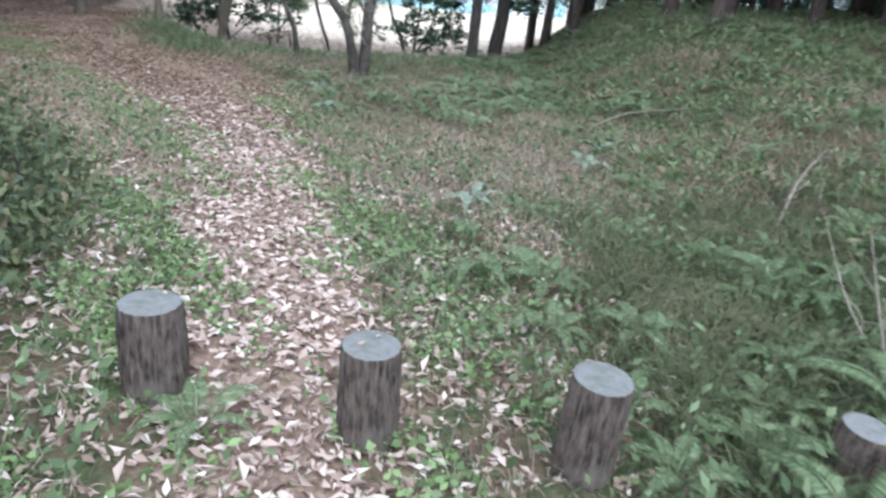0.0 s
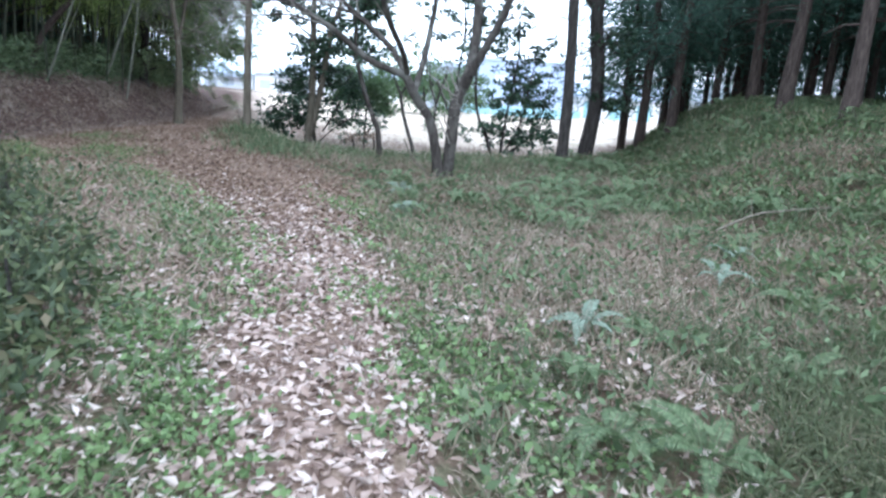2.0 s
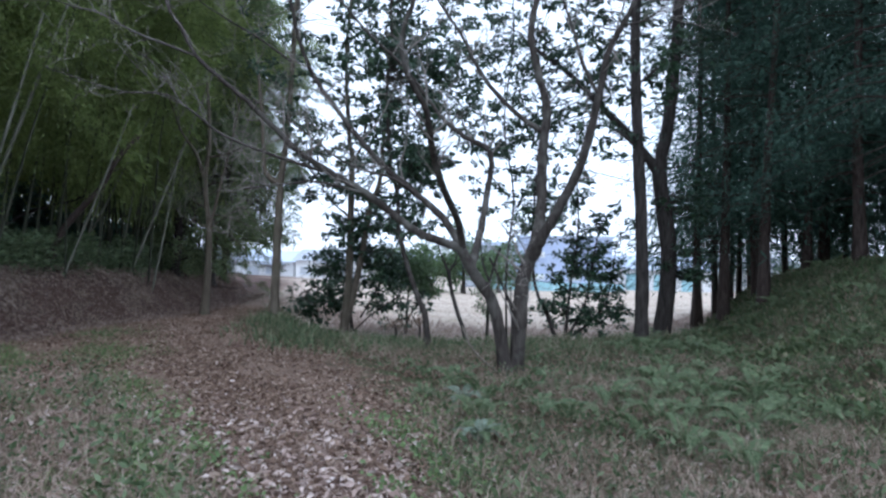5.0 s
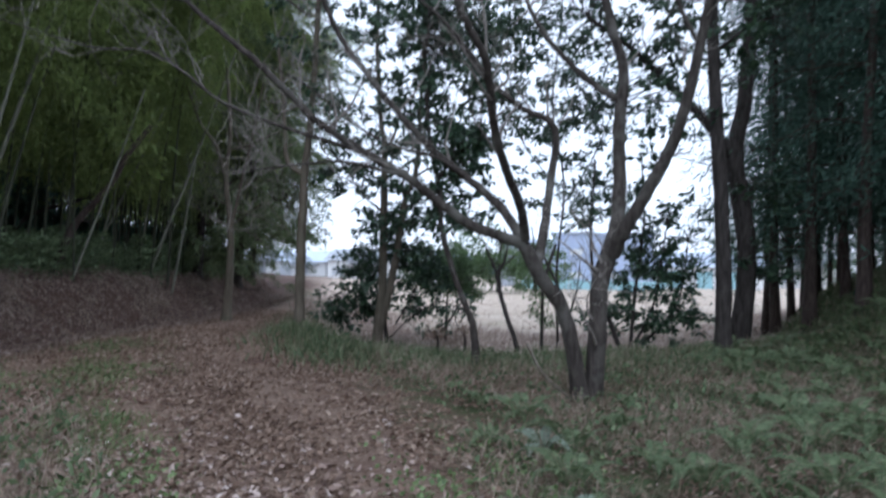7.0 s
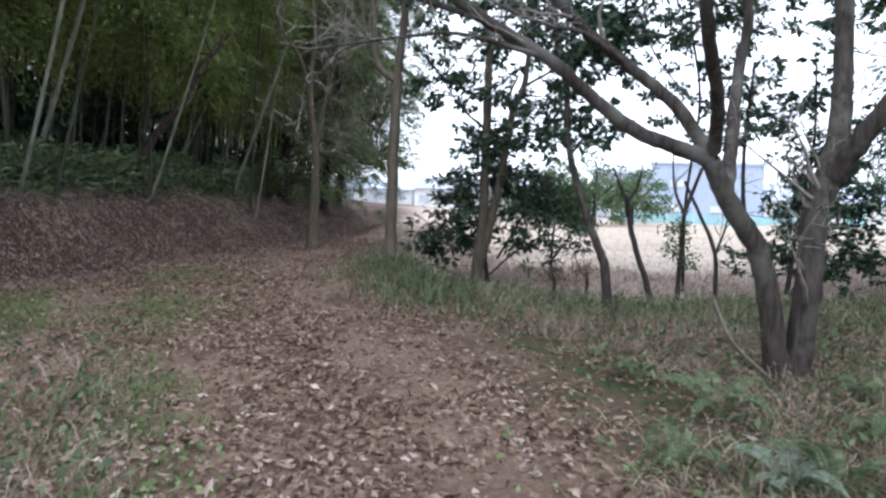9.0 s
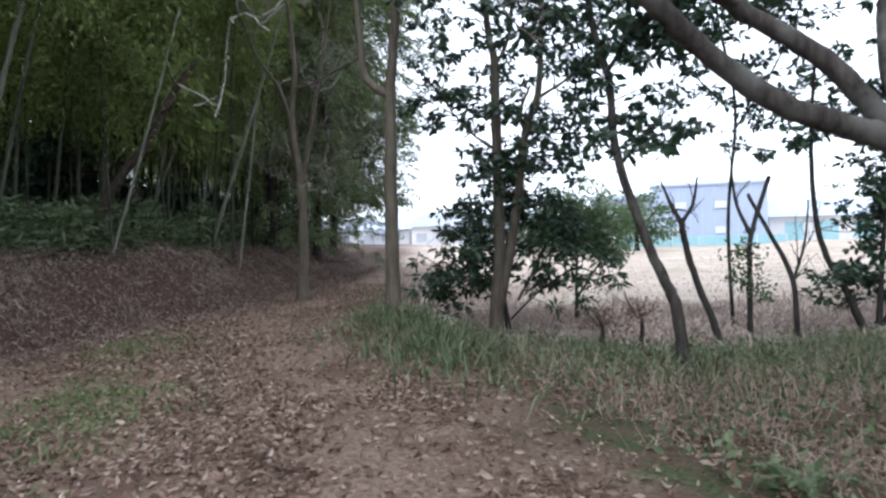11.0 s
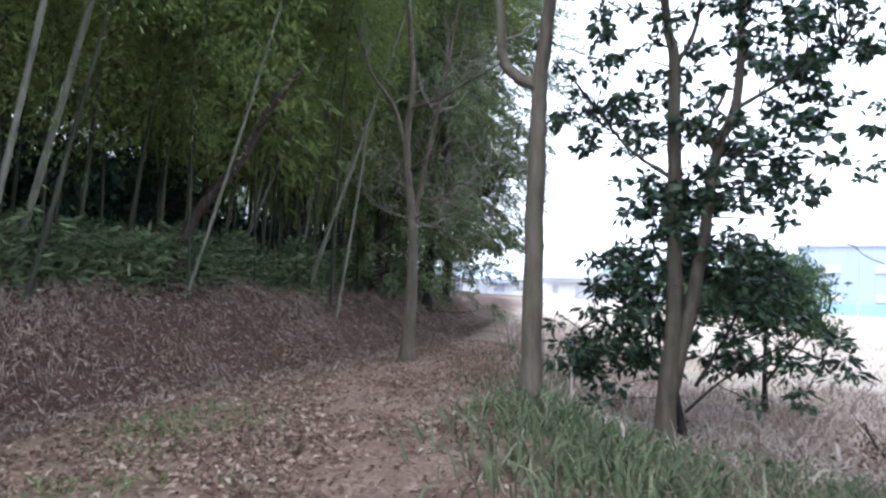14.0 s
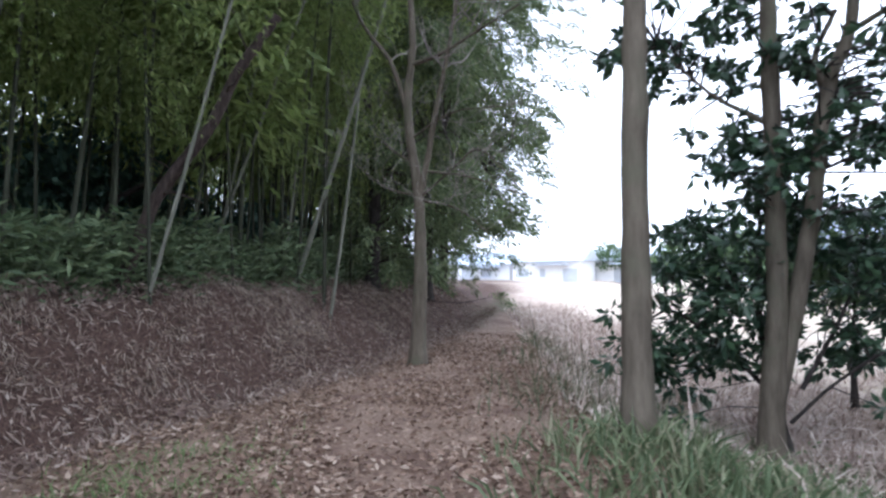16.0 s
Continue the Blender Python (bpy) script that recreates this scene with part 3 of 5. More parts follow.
make_tree("twin_stem_evergreen", "twin-stemmed evergreen tree with dark glossy leaves", [
    ([(-5.67, 18.64, -0.46), (-5.62, 18.65, 0.4), (-5.57, 18.65, 1.14), (-5.58, 18.66, 3.00), (-5.59, 18.68, 4.02), (-5.69, 18.69, 4.62), (-5.81, 18.70, 6.8), (-5.6, 18.8, 10.0)], 0.125, 0.03),
    ([(-5.62, 18.70, 0.1), (-5.32, 18.74, 1.57), (-5.14, 18.78, 2.86), (-4.94, 18.82, 3.46), (-4.87, 18.86, 4.53), (-4.83, 18.90, 6.6)], 0.085, 0.035),
    ([(-5.14, 18.78, 2.86), (-5.22, 18.8, 3.2), (-5.05, 18.8, 3.6)], 0.04, 0.02),
    ([(-5.58, 18.66, 3.9), (-5.35, 18.7, 4.4), (-5.25, 18.75, 5.4)], 0.04, 0.015),
    ([(-4.94, 18.82, 3.4), (-4.4, 18.9, 3.7), (-3.9, 19.0, 4.0)], 0.03, 0.01),
    ([(-5.58, 18.66, 2.6), (-6.1, 18.8, 3.0), (-6.6, 19.0, 3.6)], 0.03, 0.01)],
    BARK_SMOOTH, 3, 0.7, twig_mat=BARK_DARK, leaf_mat=LEAF_EVER, leaf=0.12, per=25, spread=0.16, dense=1.55,
    blobs=[(-5.6, 18.9, 3.0, 1.0, 22), (-5.2, 19.0, 2.2, 1.0, 22), (-4.4, 18.9, 3.3, 0.8, 16), (-5.9, 18.9, 4.4, 1.1, 24), (-4.7, 18.9, 4.8, 1.1, 24),
           (-4.1, 19.0, 4.0, 0.7, 12), (-6.4, 19.0, 3.6, 0.7, 12), (-5.5, 18.9, 6.2, 1.3, 26), (-5.7, 18.9, 8.0, 1.5, 30), (-4.4, 19.0, 7.6, 1.2, 20), (-5.5, 18.9, 9.6, 1.4, 24), (-4.4, 19.0, 6.0, 1.0, 16), (-4.6, 19.0, 2.4, 0.6, 8)])

make_tree("evergreen_bush", "spreading evergreen bush with dark leaves beneath a tree", [
    ([(-5.5, 19.0, -0.4), (-5.62, 19.1, 0.1), (-5.75, 19.25, 0.9), (-5.7, 19.3, 2.1)], 0.06, 0.015),
    ([(-5.5, 19.0, -0.1), (-5.1, 19.1, 0.3), (-4.5, 19.2, 0.7), (-4.1, 19.3, 0.6)], 0.02, 0.008),
    ([(-5.6, 19.1, 0.1), (-6.0, 19.1, 0.5), (-6.5, 19.1, 0.9), (-6.8, 19.1, 0.8)], 0.03, 0.01),
    ([(-5.7, 19.2, 0.7), (-6.0, 19.3, 1.3), (-6.4, 19.3, 1.9)], 0.025, 0.01),
    ([(-5.4, 19.1, 0.2), (-5.0, 19.3, 1.0), (-4.8, 19.4, 1.7)], 0.025, 0.01)],
    BARK_DARK, 0, leaf_mat=LEAF_EVER, leaf=0.13, per=24, spread=0.18, dense=1.5, leaf_wide=0.32,
    blobs=[(-5.75, 19.3, 0.8, 0.8, 24), (-6.45, 19.2, 0.62, 0.55, 20), (-6.75, 19.1, 0.4, 0.3, 7), (-4.9, 19.3, 0.6, 0.55, 13), (-4.15, 19.3, 0.5, 0.4, 7), (-5.8, 19.35, 1.6, 0.75, 24), (-6.35, 19.2, 1.5, 0.5, 14), (-5.2, 19.4, 1.5, 0.6, 16), (-5.6, 19.3, 2.3, 0.6, 14), (-4.6, 19.4, 1.3, 0.4, 8)])

make_tree("round_shrub", "rounded mid-green shrub at the edge of the field", [
    ([(-4.8, 21.6, -0.4), (-4.8, 21.6, 0.3), (-4.75, 21.6, 1.2)], 0.05, 0.015),
    ([(-4.8, 21.6, 0.0), (-4.4, 21.6, 0.6), (-4.0, 21.5, 1.1)], 0.03, 0.01)],
    BARK_DARK, 0, leaf_mat=LEAF_SHRUB, leaf=0.11, per=34, spread=0.17,
    blobs=[(-5.05, 21.6, 1.35, 0.55, 28), (-4.55, 21.5, 1.2, 0.45, 20), (-5.5, 21.6, 1.1, 0.4, 12), (-4.15, 21.5, 0.95, 0.26, 7), (-5.0, 21.5, 1.7, 0.32, 8)])

make_tree("curved_tree", "crooked leaning slim tree with leafy tufts", [
    ([(-2.89, 14.82, 0.17), (-2.95, 14.82, 0.56), (-3.06, 14.82, 0.86), (-3.25, 14.82, 1.33), (-3.46, 14.82, 2.08), (-3.50, 14.82, 2.65), (-3.66, 14.82, 3.36), (-3.76, 14.86, 4.53), (-3.71, 14.90, 5.57), (-3.85, 14.99, 7.15)], 0.06, 0.02),
    ([(-3.41, 14.82, 1.91), (-3.19, 14.82, 2.17), (-3.06, 14.86, 2.26)], 0.02, 0.008),
    ([(-3.51, 14.82, 2.78), (-3.23, 14.82, 3.13), (-2.89, 14.90, 3.31)], 0.025, 0.01)],
    BARK_OAK, 3, 0.7, leaf_mat=LEAF_EVER, leaf=0.11, per=22, spread=0.15,
    blobs=[(-3.15, 14.86, 2.17, 0.35, 9), (-3.23, 14.90, 3.04, 0.55, 14), (-2.89, 14.90, 3.39, 0.5, 10), (-3.50, 14.90, 4.18, 0.9, 14), (-3.02, 14.90, 4.75, 0.75, 34), (-3.41, 14.90, 5.31, 0.7, 18), (-3.93, 14.82, 3.57, 0.5, 8), (-3.76, 14.82, 5.23, 0.9, 16), (-3.76, 14.90, 6.62, 1.0, 18)])

make_tree("pollarded_sapling", "dark pruned sapling with stubby twigs at its top", [
    ([(-2.41, 16.85, -0.2), (-2.55, 16.85, 0.2), (-2.69, 16.85, 0.57), (-2.82, 16.85, 1.0), (-2.88, 16.85, 1.39)], 0.046, 0.036),
    ([(-2.88, 16.85, 1.36), (-3.0, 16.85, 1.6), (-3.1, 16.85, 1.85)], 0.035, 0.012),
    ([(-2.88, 16.85, 1.36), (-2.75, 16.85, 1.6), (-2.7, 16.85, 1.9)], 0.03, 0.01)], BARK_DARK, 6, 0.45, depth=1)
make_tree("ivy_sapling", "thin sapling with a sleeve of ivy leaves", [
    ([(-2.12, 17.30, -0.2), (-2.11, 17.30, 0.62), (-2.09, 17.30, 1.20), (-1.88, 17.30, 1.9)], 0.04, 0.025),
    ([(-2.09, 17.3, 1.2), (-2.25, 17.3, 1.6), (-2.3, 17.3, 2.1)], 0.03, 0.01)], BARK_DARK, 6, 0.6, leaf_mat=LEAF_SHRUB, leaf=0.07, per=20, spread=0.09,
    blobs=[(-2.11, 17.3, 0.55, 0.2, 6), (-2.12, 17.3, 0.9, 0.22, 6)])
make_tree("thin_sapling", "thin bent sapling with bare twigs", [
    ([(-1.58, 17.40, -0.2), (-1.63, 17.40, 0.62), (-1.87, 17.40, 1.20), (-2.11, 17.40, 1.7)], 0.04, 0.02),
    ([(-1.63, 17.4, 0.62), (-1.5, 17.4, 1.1), (-1.45, 17.4, 1.6)], 0.02, 0.008)], BARK_DARK, 6, 0.6, leaf_mat=LEAF_EVER, leaf=0.08, per=16, spread=0.1, blobs=[(-1.4, 17.4, 0.6, 0.25, 5)])
make_tree("leaning_sapling", "leaning dark sapling under evergreen leaves", [
    ([(-0.54, 18.30, -0.2), (-0.87, 18.30, 0.41), (-1.17, 18.30, 1.11), (-1.26, 18.30, 2.2), (-1.2, 18.3, 3.6)], 0.055, 0.02),
    ([(-0.5, 18.4, 0.0), (-0.4, 18.5, 1.2), (-0.25, 18.6, 2.4), (-0.3, 18.6, 3.6)], 0.04, 0.015),
    ([(-0.45, 18.4, 0.0), (-0.1, 18.5, 0.7), (0.05, 18.6, 1.5), (0.2, 18.7, 2.4)], 0.035, 0.012),
    ([(-0.4, 18.4, 0.0), (0.2, 18.6, 0.5), (0.5, 18.8, 1.2), (0.6, 18.9, 2.0)], 0.03, 0.01)],
    BARK_DARK, 4, 0.7, leaf_mat=LEAF_EVER, leaf=0.1, per=26, spread=0.15,
    blobs=[(-0.5, 18.5, 1.0, 0.6, 18), (-0.2, 18.6, 0.45, 0.5, 16), (0.35, 18.7, 0.55, 0.5, 14), (0.1, 18.7, 1.5, 0.6, 16), (-0.3, 18.7, 1.9, 0.7, 20), (-1.2, 18.4, 2.6, 0.7, 16), (-0.4, 18.6, 3.2, 0.8, 18), (0.2, 18.8, 1.2, 0.6, 14), (0.5, 19.0, 2.3, 0.6, 12)])

make_tree("dark_forked_tree", "tall dark-barked tree with a long side limb", [
    ([(1.75, 20.10, 0.0), (1.95, 20.10, 1.75), (1.71, 20.10, 3.84), (1.88, 20.10, 5.04), (2.03, 20.10, 6.83), (2.15, 20.10, 9.36), (2.2, 20.2, 12)], 0.22, 0.1),
    ([(1.71, 20.10, 3.84), (1.00, 19.95, 4.76), (0.29, 19.80, 5.45), (-0.47, 19.65, 6.21), (-1.38, 19.50, 6.88)], 0.13, 0.04)],
    BARK_DARK, 6, 1.2, leaf_mat=LEAF_EVER, leaf=0.13, per=26, spread=0.22,
    blobs=[(2.4, 20.2, 3.2, 0.7, 14), (2.3, 20.0, 1.6, 0.6, 10), (0.3, 19.7, 6.3, 1.2, 20), (-1.0, 19.5, 6.9, 1.3, 24), (1.8, 20.2, 7.5, 1.5, 26), (-1.6, 19.4, 5.2, 1.0, 18), (2.0, 20.2, 10, 2.0, 36)])
make_tree("dark_straight_tree", "tall straight dark-barked tree beside a forked one", [
    ([(1.02, 17.6, -0.1), (1.01, 17.6, 1.9), (0.84, 17.6, 5.2), (0.81, 17.6, 7.2), (0.79, 17.6, 11)], 0.15, 0.08),
    ([(0.91, 17.6, 4.0), (0.38, 17.6, 4.45), (-0.25, 17.7, 4.55)], 0.036, 0.011),
    ([(0.84, 17.6, 5.35), (1.45, 17.6, 5.8), (2.05, 17.7, 6.0)], 0.036, 0.011)],
    BARK_DARK, 6, 0.9, leaf_mat=LEAF_EVER, leaf=0.13, per=24, spread=0.2,
    blobs=[(0.2, 17.6, 4.2, 0.7, 12), (1.1, 17.6, 5.6, 0.9, 16), (0.3, 17.7, 7.4, 1.2, 20), (-0.6, 17.7, 8.3, 1.3, 20), (1.0, 17.7, 9.4, 1.6, 26)])
make_tree("field_edge_tree", "leafy evergreen tree standing at the field's edge", [
    ([(-2.0, 21.5, -0.4), (-2.05, 21.5, 1.5), (-1.9, 21.5, 3.5), (-2.2, 21.5, 5.5), (-2.0, 21.6, 8), (-2.2, 21.6, 11)], 0.034, 0.015),
    ([(-1.95, 21.5, 3.0), (-1.3, 21.5, 4.0), (-0.8, 21.5, 5.2)], 0.022, 0.01),
    ([(-2.0, 21.5, 3.4), (-2.8, 21.5, 4.4), (-3.4, 21.5, 5.6)], 0.022, 0.01)],
    BARK_DARK, 6, 1.0, leaf_mat=LEAF_EVER, leaf=0.13, per=24, spread=0.22,
    blobs=[(-2.0, 21.5, 4.6, 1.2, 20), (-3.3, 21.5, 5.6, 1.1, 20), (-0.9, 21.5, 5.4, 1.1, 18), (-2.1, 21.5, 7.0, 1.5, 28), (-2.9, 21.5, 8.8, 1.6, 30), (-1.6, 21.5, 10.4, 1.6, 26), (-4.2, 21.5, 7.4, 1.2, 20), (-2.9, 21.5, 3.6, 0.7, 9), (-1.2, 21.5, 3.3, 0.7, 9)])


# ---- the cedar wood on the mound ----
def cedar(k):
    h = 13.0 + k % 3
    front = k < 3
    low = 4.4 if k == 0 else 2.2 if front else 2.0
    t = thing("cedar_tree", (0, 0, 0), "tall straight cedar with reddish bark and dark drooping foliage", "tree", "cedars on the mound")
    c = spline([(0, 0, -0.3), (0.05, 0.03, 3), (-0.03, 0.06, 7), (0.0, 0.0, h)], 6)
    r = limb_radii(len(c), (0.12 if front else 0.09) + 0.015 * (k % 3), 0.035)
    r[:4] *= np.array([1.4, 1.2, 1.08, 1.02])
    s = Soup()
    s.tube(c, r, 10, 0.04)
    child("trunk", s.mesh("trunk", BARK_CEDAR), t)
    tw, cents, dirs = Soup(), [], []
    for b in range(84):
        z = low + (h - low) * rng.uniform(0, 1) ** 1.15 if b < 78 else rng.uniform(1.4, low)
        a = rng.uniform(0, 2 * math.pi)
        ln = (1.95 * min(1, 1 - (z - 3.4) / (h - 1.5)) + 0.35) * rng.uniform(0.6, 1.1)
        if b >= 78:
            ln *= 0.4
        o = np.array([math.cos(a), math.sin(a), 0])
        p = spline([np.array([0, 0, z]), np.array([0, 0, z - 0.02]) + o * ln * 0.5, np.array([0, 0, z - 0.28 * ln]) + o * ln], 2)
        if front or b % 4 == 0:
            tw.tube(p, np.linspace(0.025, 0.006, len(p)), 3)
        if b < 78:
            for e in p[1:]:
                cents.append(e)
                dirs.append(o)
    child("branch_spray", tw.mesh("branch_spray", BARK_CEDAR), t)["kind"] = "stuff"
    per, big, spread = (70, 0.55, 0.24) if front else (22, 1.05, 0.3)
    C = np.repeat(np.array(cents), per, 0)
    D = np.repeat(np.array(dirs), per, 0) * 0.7 + rng.normal(size=C.shape) * 0.6 + np.array([0, 0, -0.55])
    C = C + rng.normal(size=C.shape) * spread
    child("foliage", leaf_mesh("foliage", C, D, rng.uniform(0.1, 0.28, len(C)) * big, LEAF_CEDAR, 0.2, 0.05), t)
    return t


cedars = [cedar(k) for k in range(6)]
spots = [(4.95, 12.3), (3.83, 19.2), (3.35, 20.8), (3.15, 22.6), (4.0, 24.4), (6.6, 15.8), (8.6, 12.0), (9.4, 21.0), (4.35, 21.6), (4.95, 23.4), (5.7, 26.0), (6.4, 29.0), (6.6, 21.4), (3.5, 25.0), (5.3, 28.0), (6.9, 31.5), (6.0, 24.6), (4.9, 25.4), (7.4, 27.0)]
tries = 0
while len(spots) < 128 and tries < 9000:
    tries += 1
    x, y = rng.uniform(5.0, 25), rng.uniform(8, 35)
    if y > 18 + (x - 3.8) * 2.2 + 2 or (y < 14 and x < 6.6):
        continue
    if all((x - a) ** 2 + (y - b) ** 2 > 1.25 ** 2 for a, b in spots):
        spots.append((x, y))
used = set()
for x, y in spots:
    front = y < 20 - 0.9 * (x - 4.0) and x < 9.5
    k = int(rng.integers(0, 3)) + (0 if front else 3)
    k = {(4.95, 12.3): 0, (3.83, 19.2): 1, (3.35, 20.8): 2, (3.15, 22.6): 1, (6.6, 15.8): 2, (8.6, 12.0): 0, (9.4, 21.0): 3, (4.35, 21.6): 4, (4.95, 23.4): 5}.get((x, y), k)
    m = Matrix.Translation((x, y, float(land(x, y)))) @ Euler((rng.normal() * 0.012, rng.normal() * 0.012, rng.uniform(0, 6.28))).to_matrix().to_4x4()
    if k in used:
        copy_thing(cedars[k], m)
    else:
        cedars[k].matrix_basis = m
        used.add(k)


# ---- the bamboo grove on the bank ----
def bamboo(k):
    deep = k > 4
    h = 8.5 + 0.7 * (k % 5)
    t = thing("bamboo_stalk", (0, 0, 0), "tall green-grey bamboo stalk with yellow-green leaves overhead", "bamboo", "bamboo grove")
    lean = rng.uniform(0.2, 0.9)
    c = spline([(0, 0, -0.3), (lean * 0.3, 0, h * 0.4), (lean, 0.1, h * 0.75), (lean * 2.1 + 0.5, 0.2, h)], 14)
    r = limb_radii(len(c), 0.023 + 0.004 * (k % 5), 0.008)
    r = r * np.where(np.arange(len(c)) % 2 == 0, 1.07, 0.98)
    s = Soup()
    s.tube(c, r, 5 if deep else 8)
    child("culm", s.mesh("culm", BAMBOO_SHADED_SKIN), t)
    tw, cents, dirs = Soup(), [], []
    for b in range(96):
        q = int(rng.integers(int(len(c) * (0.24, 0.36, 0.28, 0.42, 0.33)[k % 5]), len(c)))
        o = unit(rng.normal(size=3) * np.array([1, 1, 0.3]))
        ln = rng.uniform(0.5, 1.35)
        p = spline([c[q], c[q] + o * ln * 0.5 + np.array([0, 0, 0.15]), c[q] + o * ln + np.array([0, 0, -0.3])], 2)
        if not deep or b % 4 == 0:
            tw.tube(p, np.linspace(0.008, 0.003, len(p)), 3)
        cents.extend(p[1:])
        dirs.extend([o] * (len(p) - 1))
    child("branch_spray", tw.mesh("branch_spray", BAMBOO_SHADED_SKIN), t)["kind"] = "stuff"
    per = 7 if deep else 46
    C = np.repeat(np.array(cents), per, 0)
    C = C + rng.normal(size=C.shape) * (0.26 if deep else 0.17)
    D = np.repeat(np.array(dirs), per, 0) * 0.75 + rng.normal(size=C.shape) * 0.42 + np.array([0, 0, -0.55])
    child("foliage", leaf_mesh("foliage", C, D, rng.uniform(0.055, 0.135, len(C)) * (2.6 if deep else 1.0), LEAF_BAMBOO, 0.24 if deep else 0.2, 0.04), t)
    return t


# stalk skin darkened: the grove's inner shade is put into its colour
BAMBOO_SHADED_SKIN = bark("shaded_bamboo_skin", (0.022, 0.025, 0.018), (0.085, 0.088, 0.062), 3)
stalks = [bamboo(k) for k in range(8)]
spots = [(-12.1, 17.38), (-12.66, 20.67), (-11.9, 15.0), (-12.3, 20.9), (-13.2, 18.9), (-12.6, 19.2), (-17.5, 18.5), (-18.2, 21.0)]
tries, free = 0, set(range(8))
while len(spots) < 215 and tries < 12000:
    tries += 1
    y = rng.uniform(7, 40)
    x = float(bank_x(y)) - 1.6 - 11 * rng.uniform(0, 1) ** 1.2
    if y < 11 and x > -9:
        continue
    if all((x - a) ** 2 + (y - b) ** 2 > 0.5 ** 2 for a, b in spots):
        spots.append((x, y))
tries = 0
while len(spots) < 262 and tries < 4000:
    tries += 1
    y = rng.uniform(15.5, 30)
    x = float(bank_x(y)) - rng.uniform(1.5, 3.4)
    if all((x - a) ** 2 + (y - b) ** 2 > 0.36 ** 2 for a, b in spots):
        spots.append((x, y))
for k, (x, y) in enumerate(spots):
    m = Matrix.Translation((x, y, float(land(x, y)))) @ Euler((rng.normal() * 0.06, rng.normal() * 0.06 + 0.03, rng.normal() * 1.0)).to_matrix().to_4x4()
    k = {0: 0, 1: 1, 2: 2, 3: 3, 4: 4, 5: 5, 6: 6, 7: 7}.get(k, k % 5 if bank_x(y) - x < 4.0 else 5 + k % 3)
    if k in free:
        stalks[k].matrix_basis = m
        free.discard(k)
    else:
        copy_thing(stalks[k], m)

PALE_STALKS = [
    ((-12.49, 15.30, 2.10), (-11.52, 15.30, 4.44), 0.05), ((-12.13, 17.40, 1.12), (-11.41, 17.40, 2.91), 0.028),
    ((-12.66, 20.67, 1.22), (-11.22, 20.67, 4.76), 0.045), ((-12.07, 20.90, 1.14), (-11.85, 20.90, 2.47), 0.03),
    ((-13.57, 19.80, 1.71), (-13.15, 19.80, 3.13), 0.03), ((-13.60, 21.50, 1.77), (-13.36, 21.50, 3.38), 0.03),
    ((-13.45, 19.60, 1.74), (-12.74, 19.60, 3.10), 0.03), ((-11.6, 13.40, 1.79), (-10.95, 13.40, 4.40), 0.04),
    ((-11.9, 14.60, 1.89), (-11.25, 14.60, 3.95), 0.04)]

# paler leaning stalks at the front of the grove
def pale_stalk(a, b, r):
    a, b = np.array(a, float), np.array(b, float)
    d = (b - a) / (b[2] - a[2])
    base = a + d * (float(land(a[0], a[1])) - a[2])
    t = thing("pale_bamboo_stalk", base, "pale leaning bamboo stalk at the edge of the grove", "bamboo", "pale stalks of the grove")
    top = d * (b[2] - base[2] + 2.2)
    cc = spline([d * -0.2, top * 0.5 + [0.03, 0, 0], top], 14)
    rr = limb_radii(len(cc), r, r * 0.6) * np.where(np.arange(len(cc)) % 4 == 0, 1.12, 1.0)
    sp = Soup()
    sp.tube(cc, rr, 8)
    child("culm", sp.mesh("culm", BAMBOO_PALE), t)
    C = np.repeat(cc[-9:], 60, 0)
    C = C + rng.normal(size=C.shape) * 0.3
    child("foliage", leaf_mesh("foliage", C, rng.normal(size=C.shape) * 0.8 + [0, 0, -0.6], rng.uniform(0.07, 0.15, len(C)), LEAF_BAMBOO, 0.2, 0.04), t)


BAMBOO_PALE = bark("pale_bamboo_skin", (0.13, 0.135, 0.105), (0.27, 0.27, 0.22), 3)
for a, b, r in PALE_STALKS:
    pale_stalk(a, b, r)

# evergreen underwood between the stalks
def underwood(k):
    tall = 0.8 if k == 0 else 1.7
    return make_tree("underwood_shrub", "dark evergreen shrub under the bamboo", [
        ([(0, 0, 0), (0.05, 0, 0.8), (0.1, 0.05, 1.5 * tall)], 0.05, 0.015),
        ([(0, 0, 0.3), (0.4, 0.1, 0.7), (0.7, 0.2, 1.0)], 0.03, 0.01)],
        BARK_DARK, 0, leaf_mat=LEAF_CEDAR, leaf=0.2, per=17, spread=0.36, dense=1.0, group="underwood of the grove",
        blobs=[(0, 0, 0.6 * tall, 0.95, 30), (0.6, 0.2, 0.85 * tall, 0.85, 24), (-0.5, 0, 1.2 * tall, 0.8, 24)])


shrubs = [underwood(k) for k in range(2)]
spots, fresh = [], {0, 1}
while len(spots) < 84:
    y = rng.uniform(8, 38)
    x = float(bank_x(y)) - 4.2 - 8 * rng.uniform(0, 1)
    if all((x - a) ** 2 + (y - b) ** 2 > 1.2 ** 2 for a, b in spots):
        spots.append((x, y))
for k, (x, y) in enumerate(spots):
    m = Matrix.Translation((x, y, float(land(x, y)))) @ Euler((0, 0, rng.uniform(0, 6.28))).to_matrix().to_4x4()
    kind = 1 if y - 11.4 < 0.85 * (-4.9 - x) else 0
    if kind in fresh:
        shrubs[kind].matrix_basis = m
        fresh.discard(kind)
    else:
        copy_thing(shrubs[kind], m)

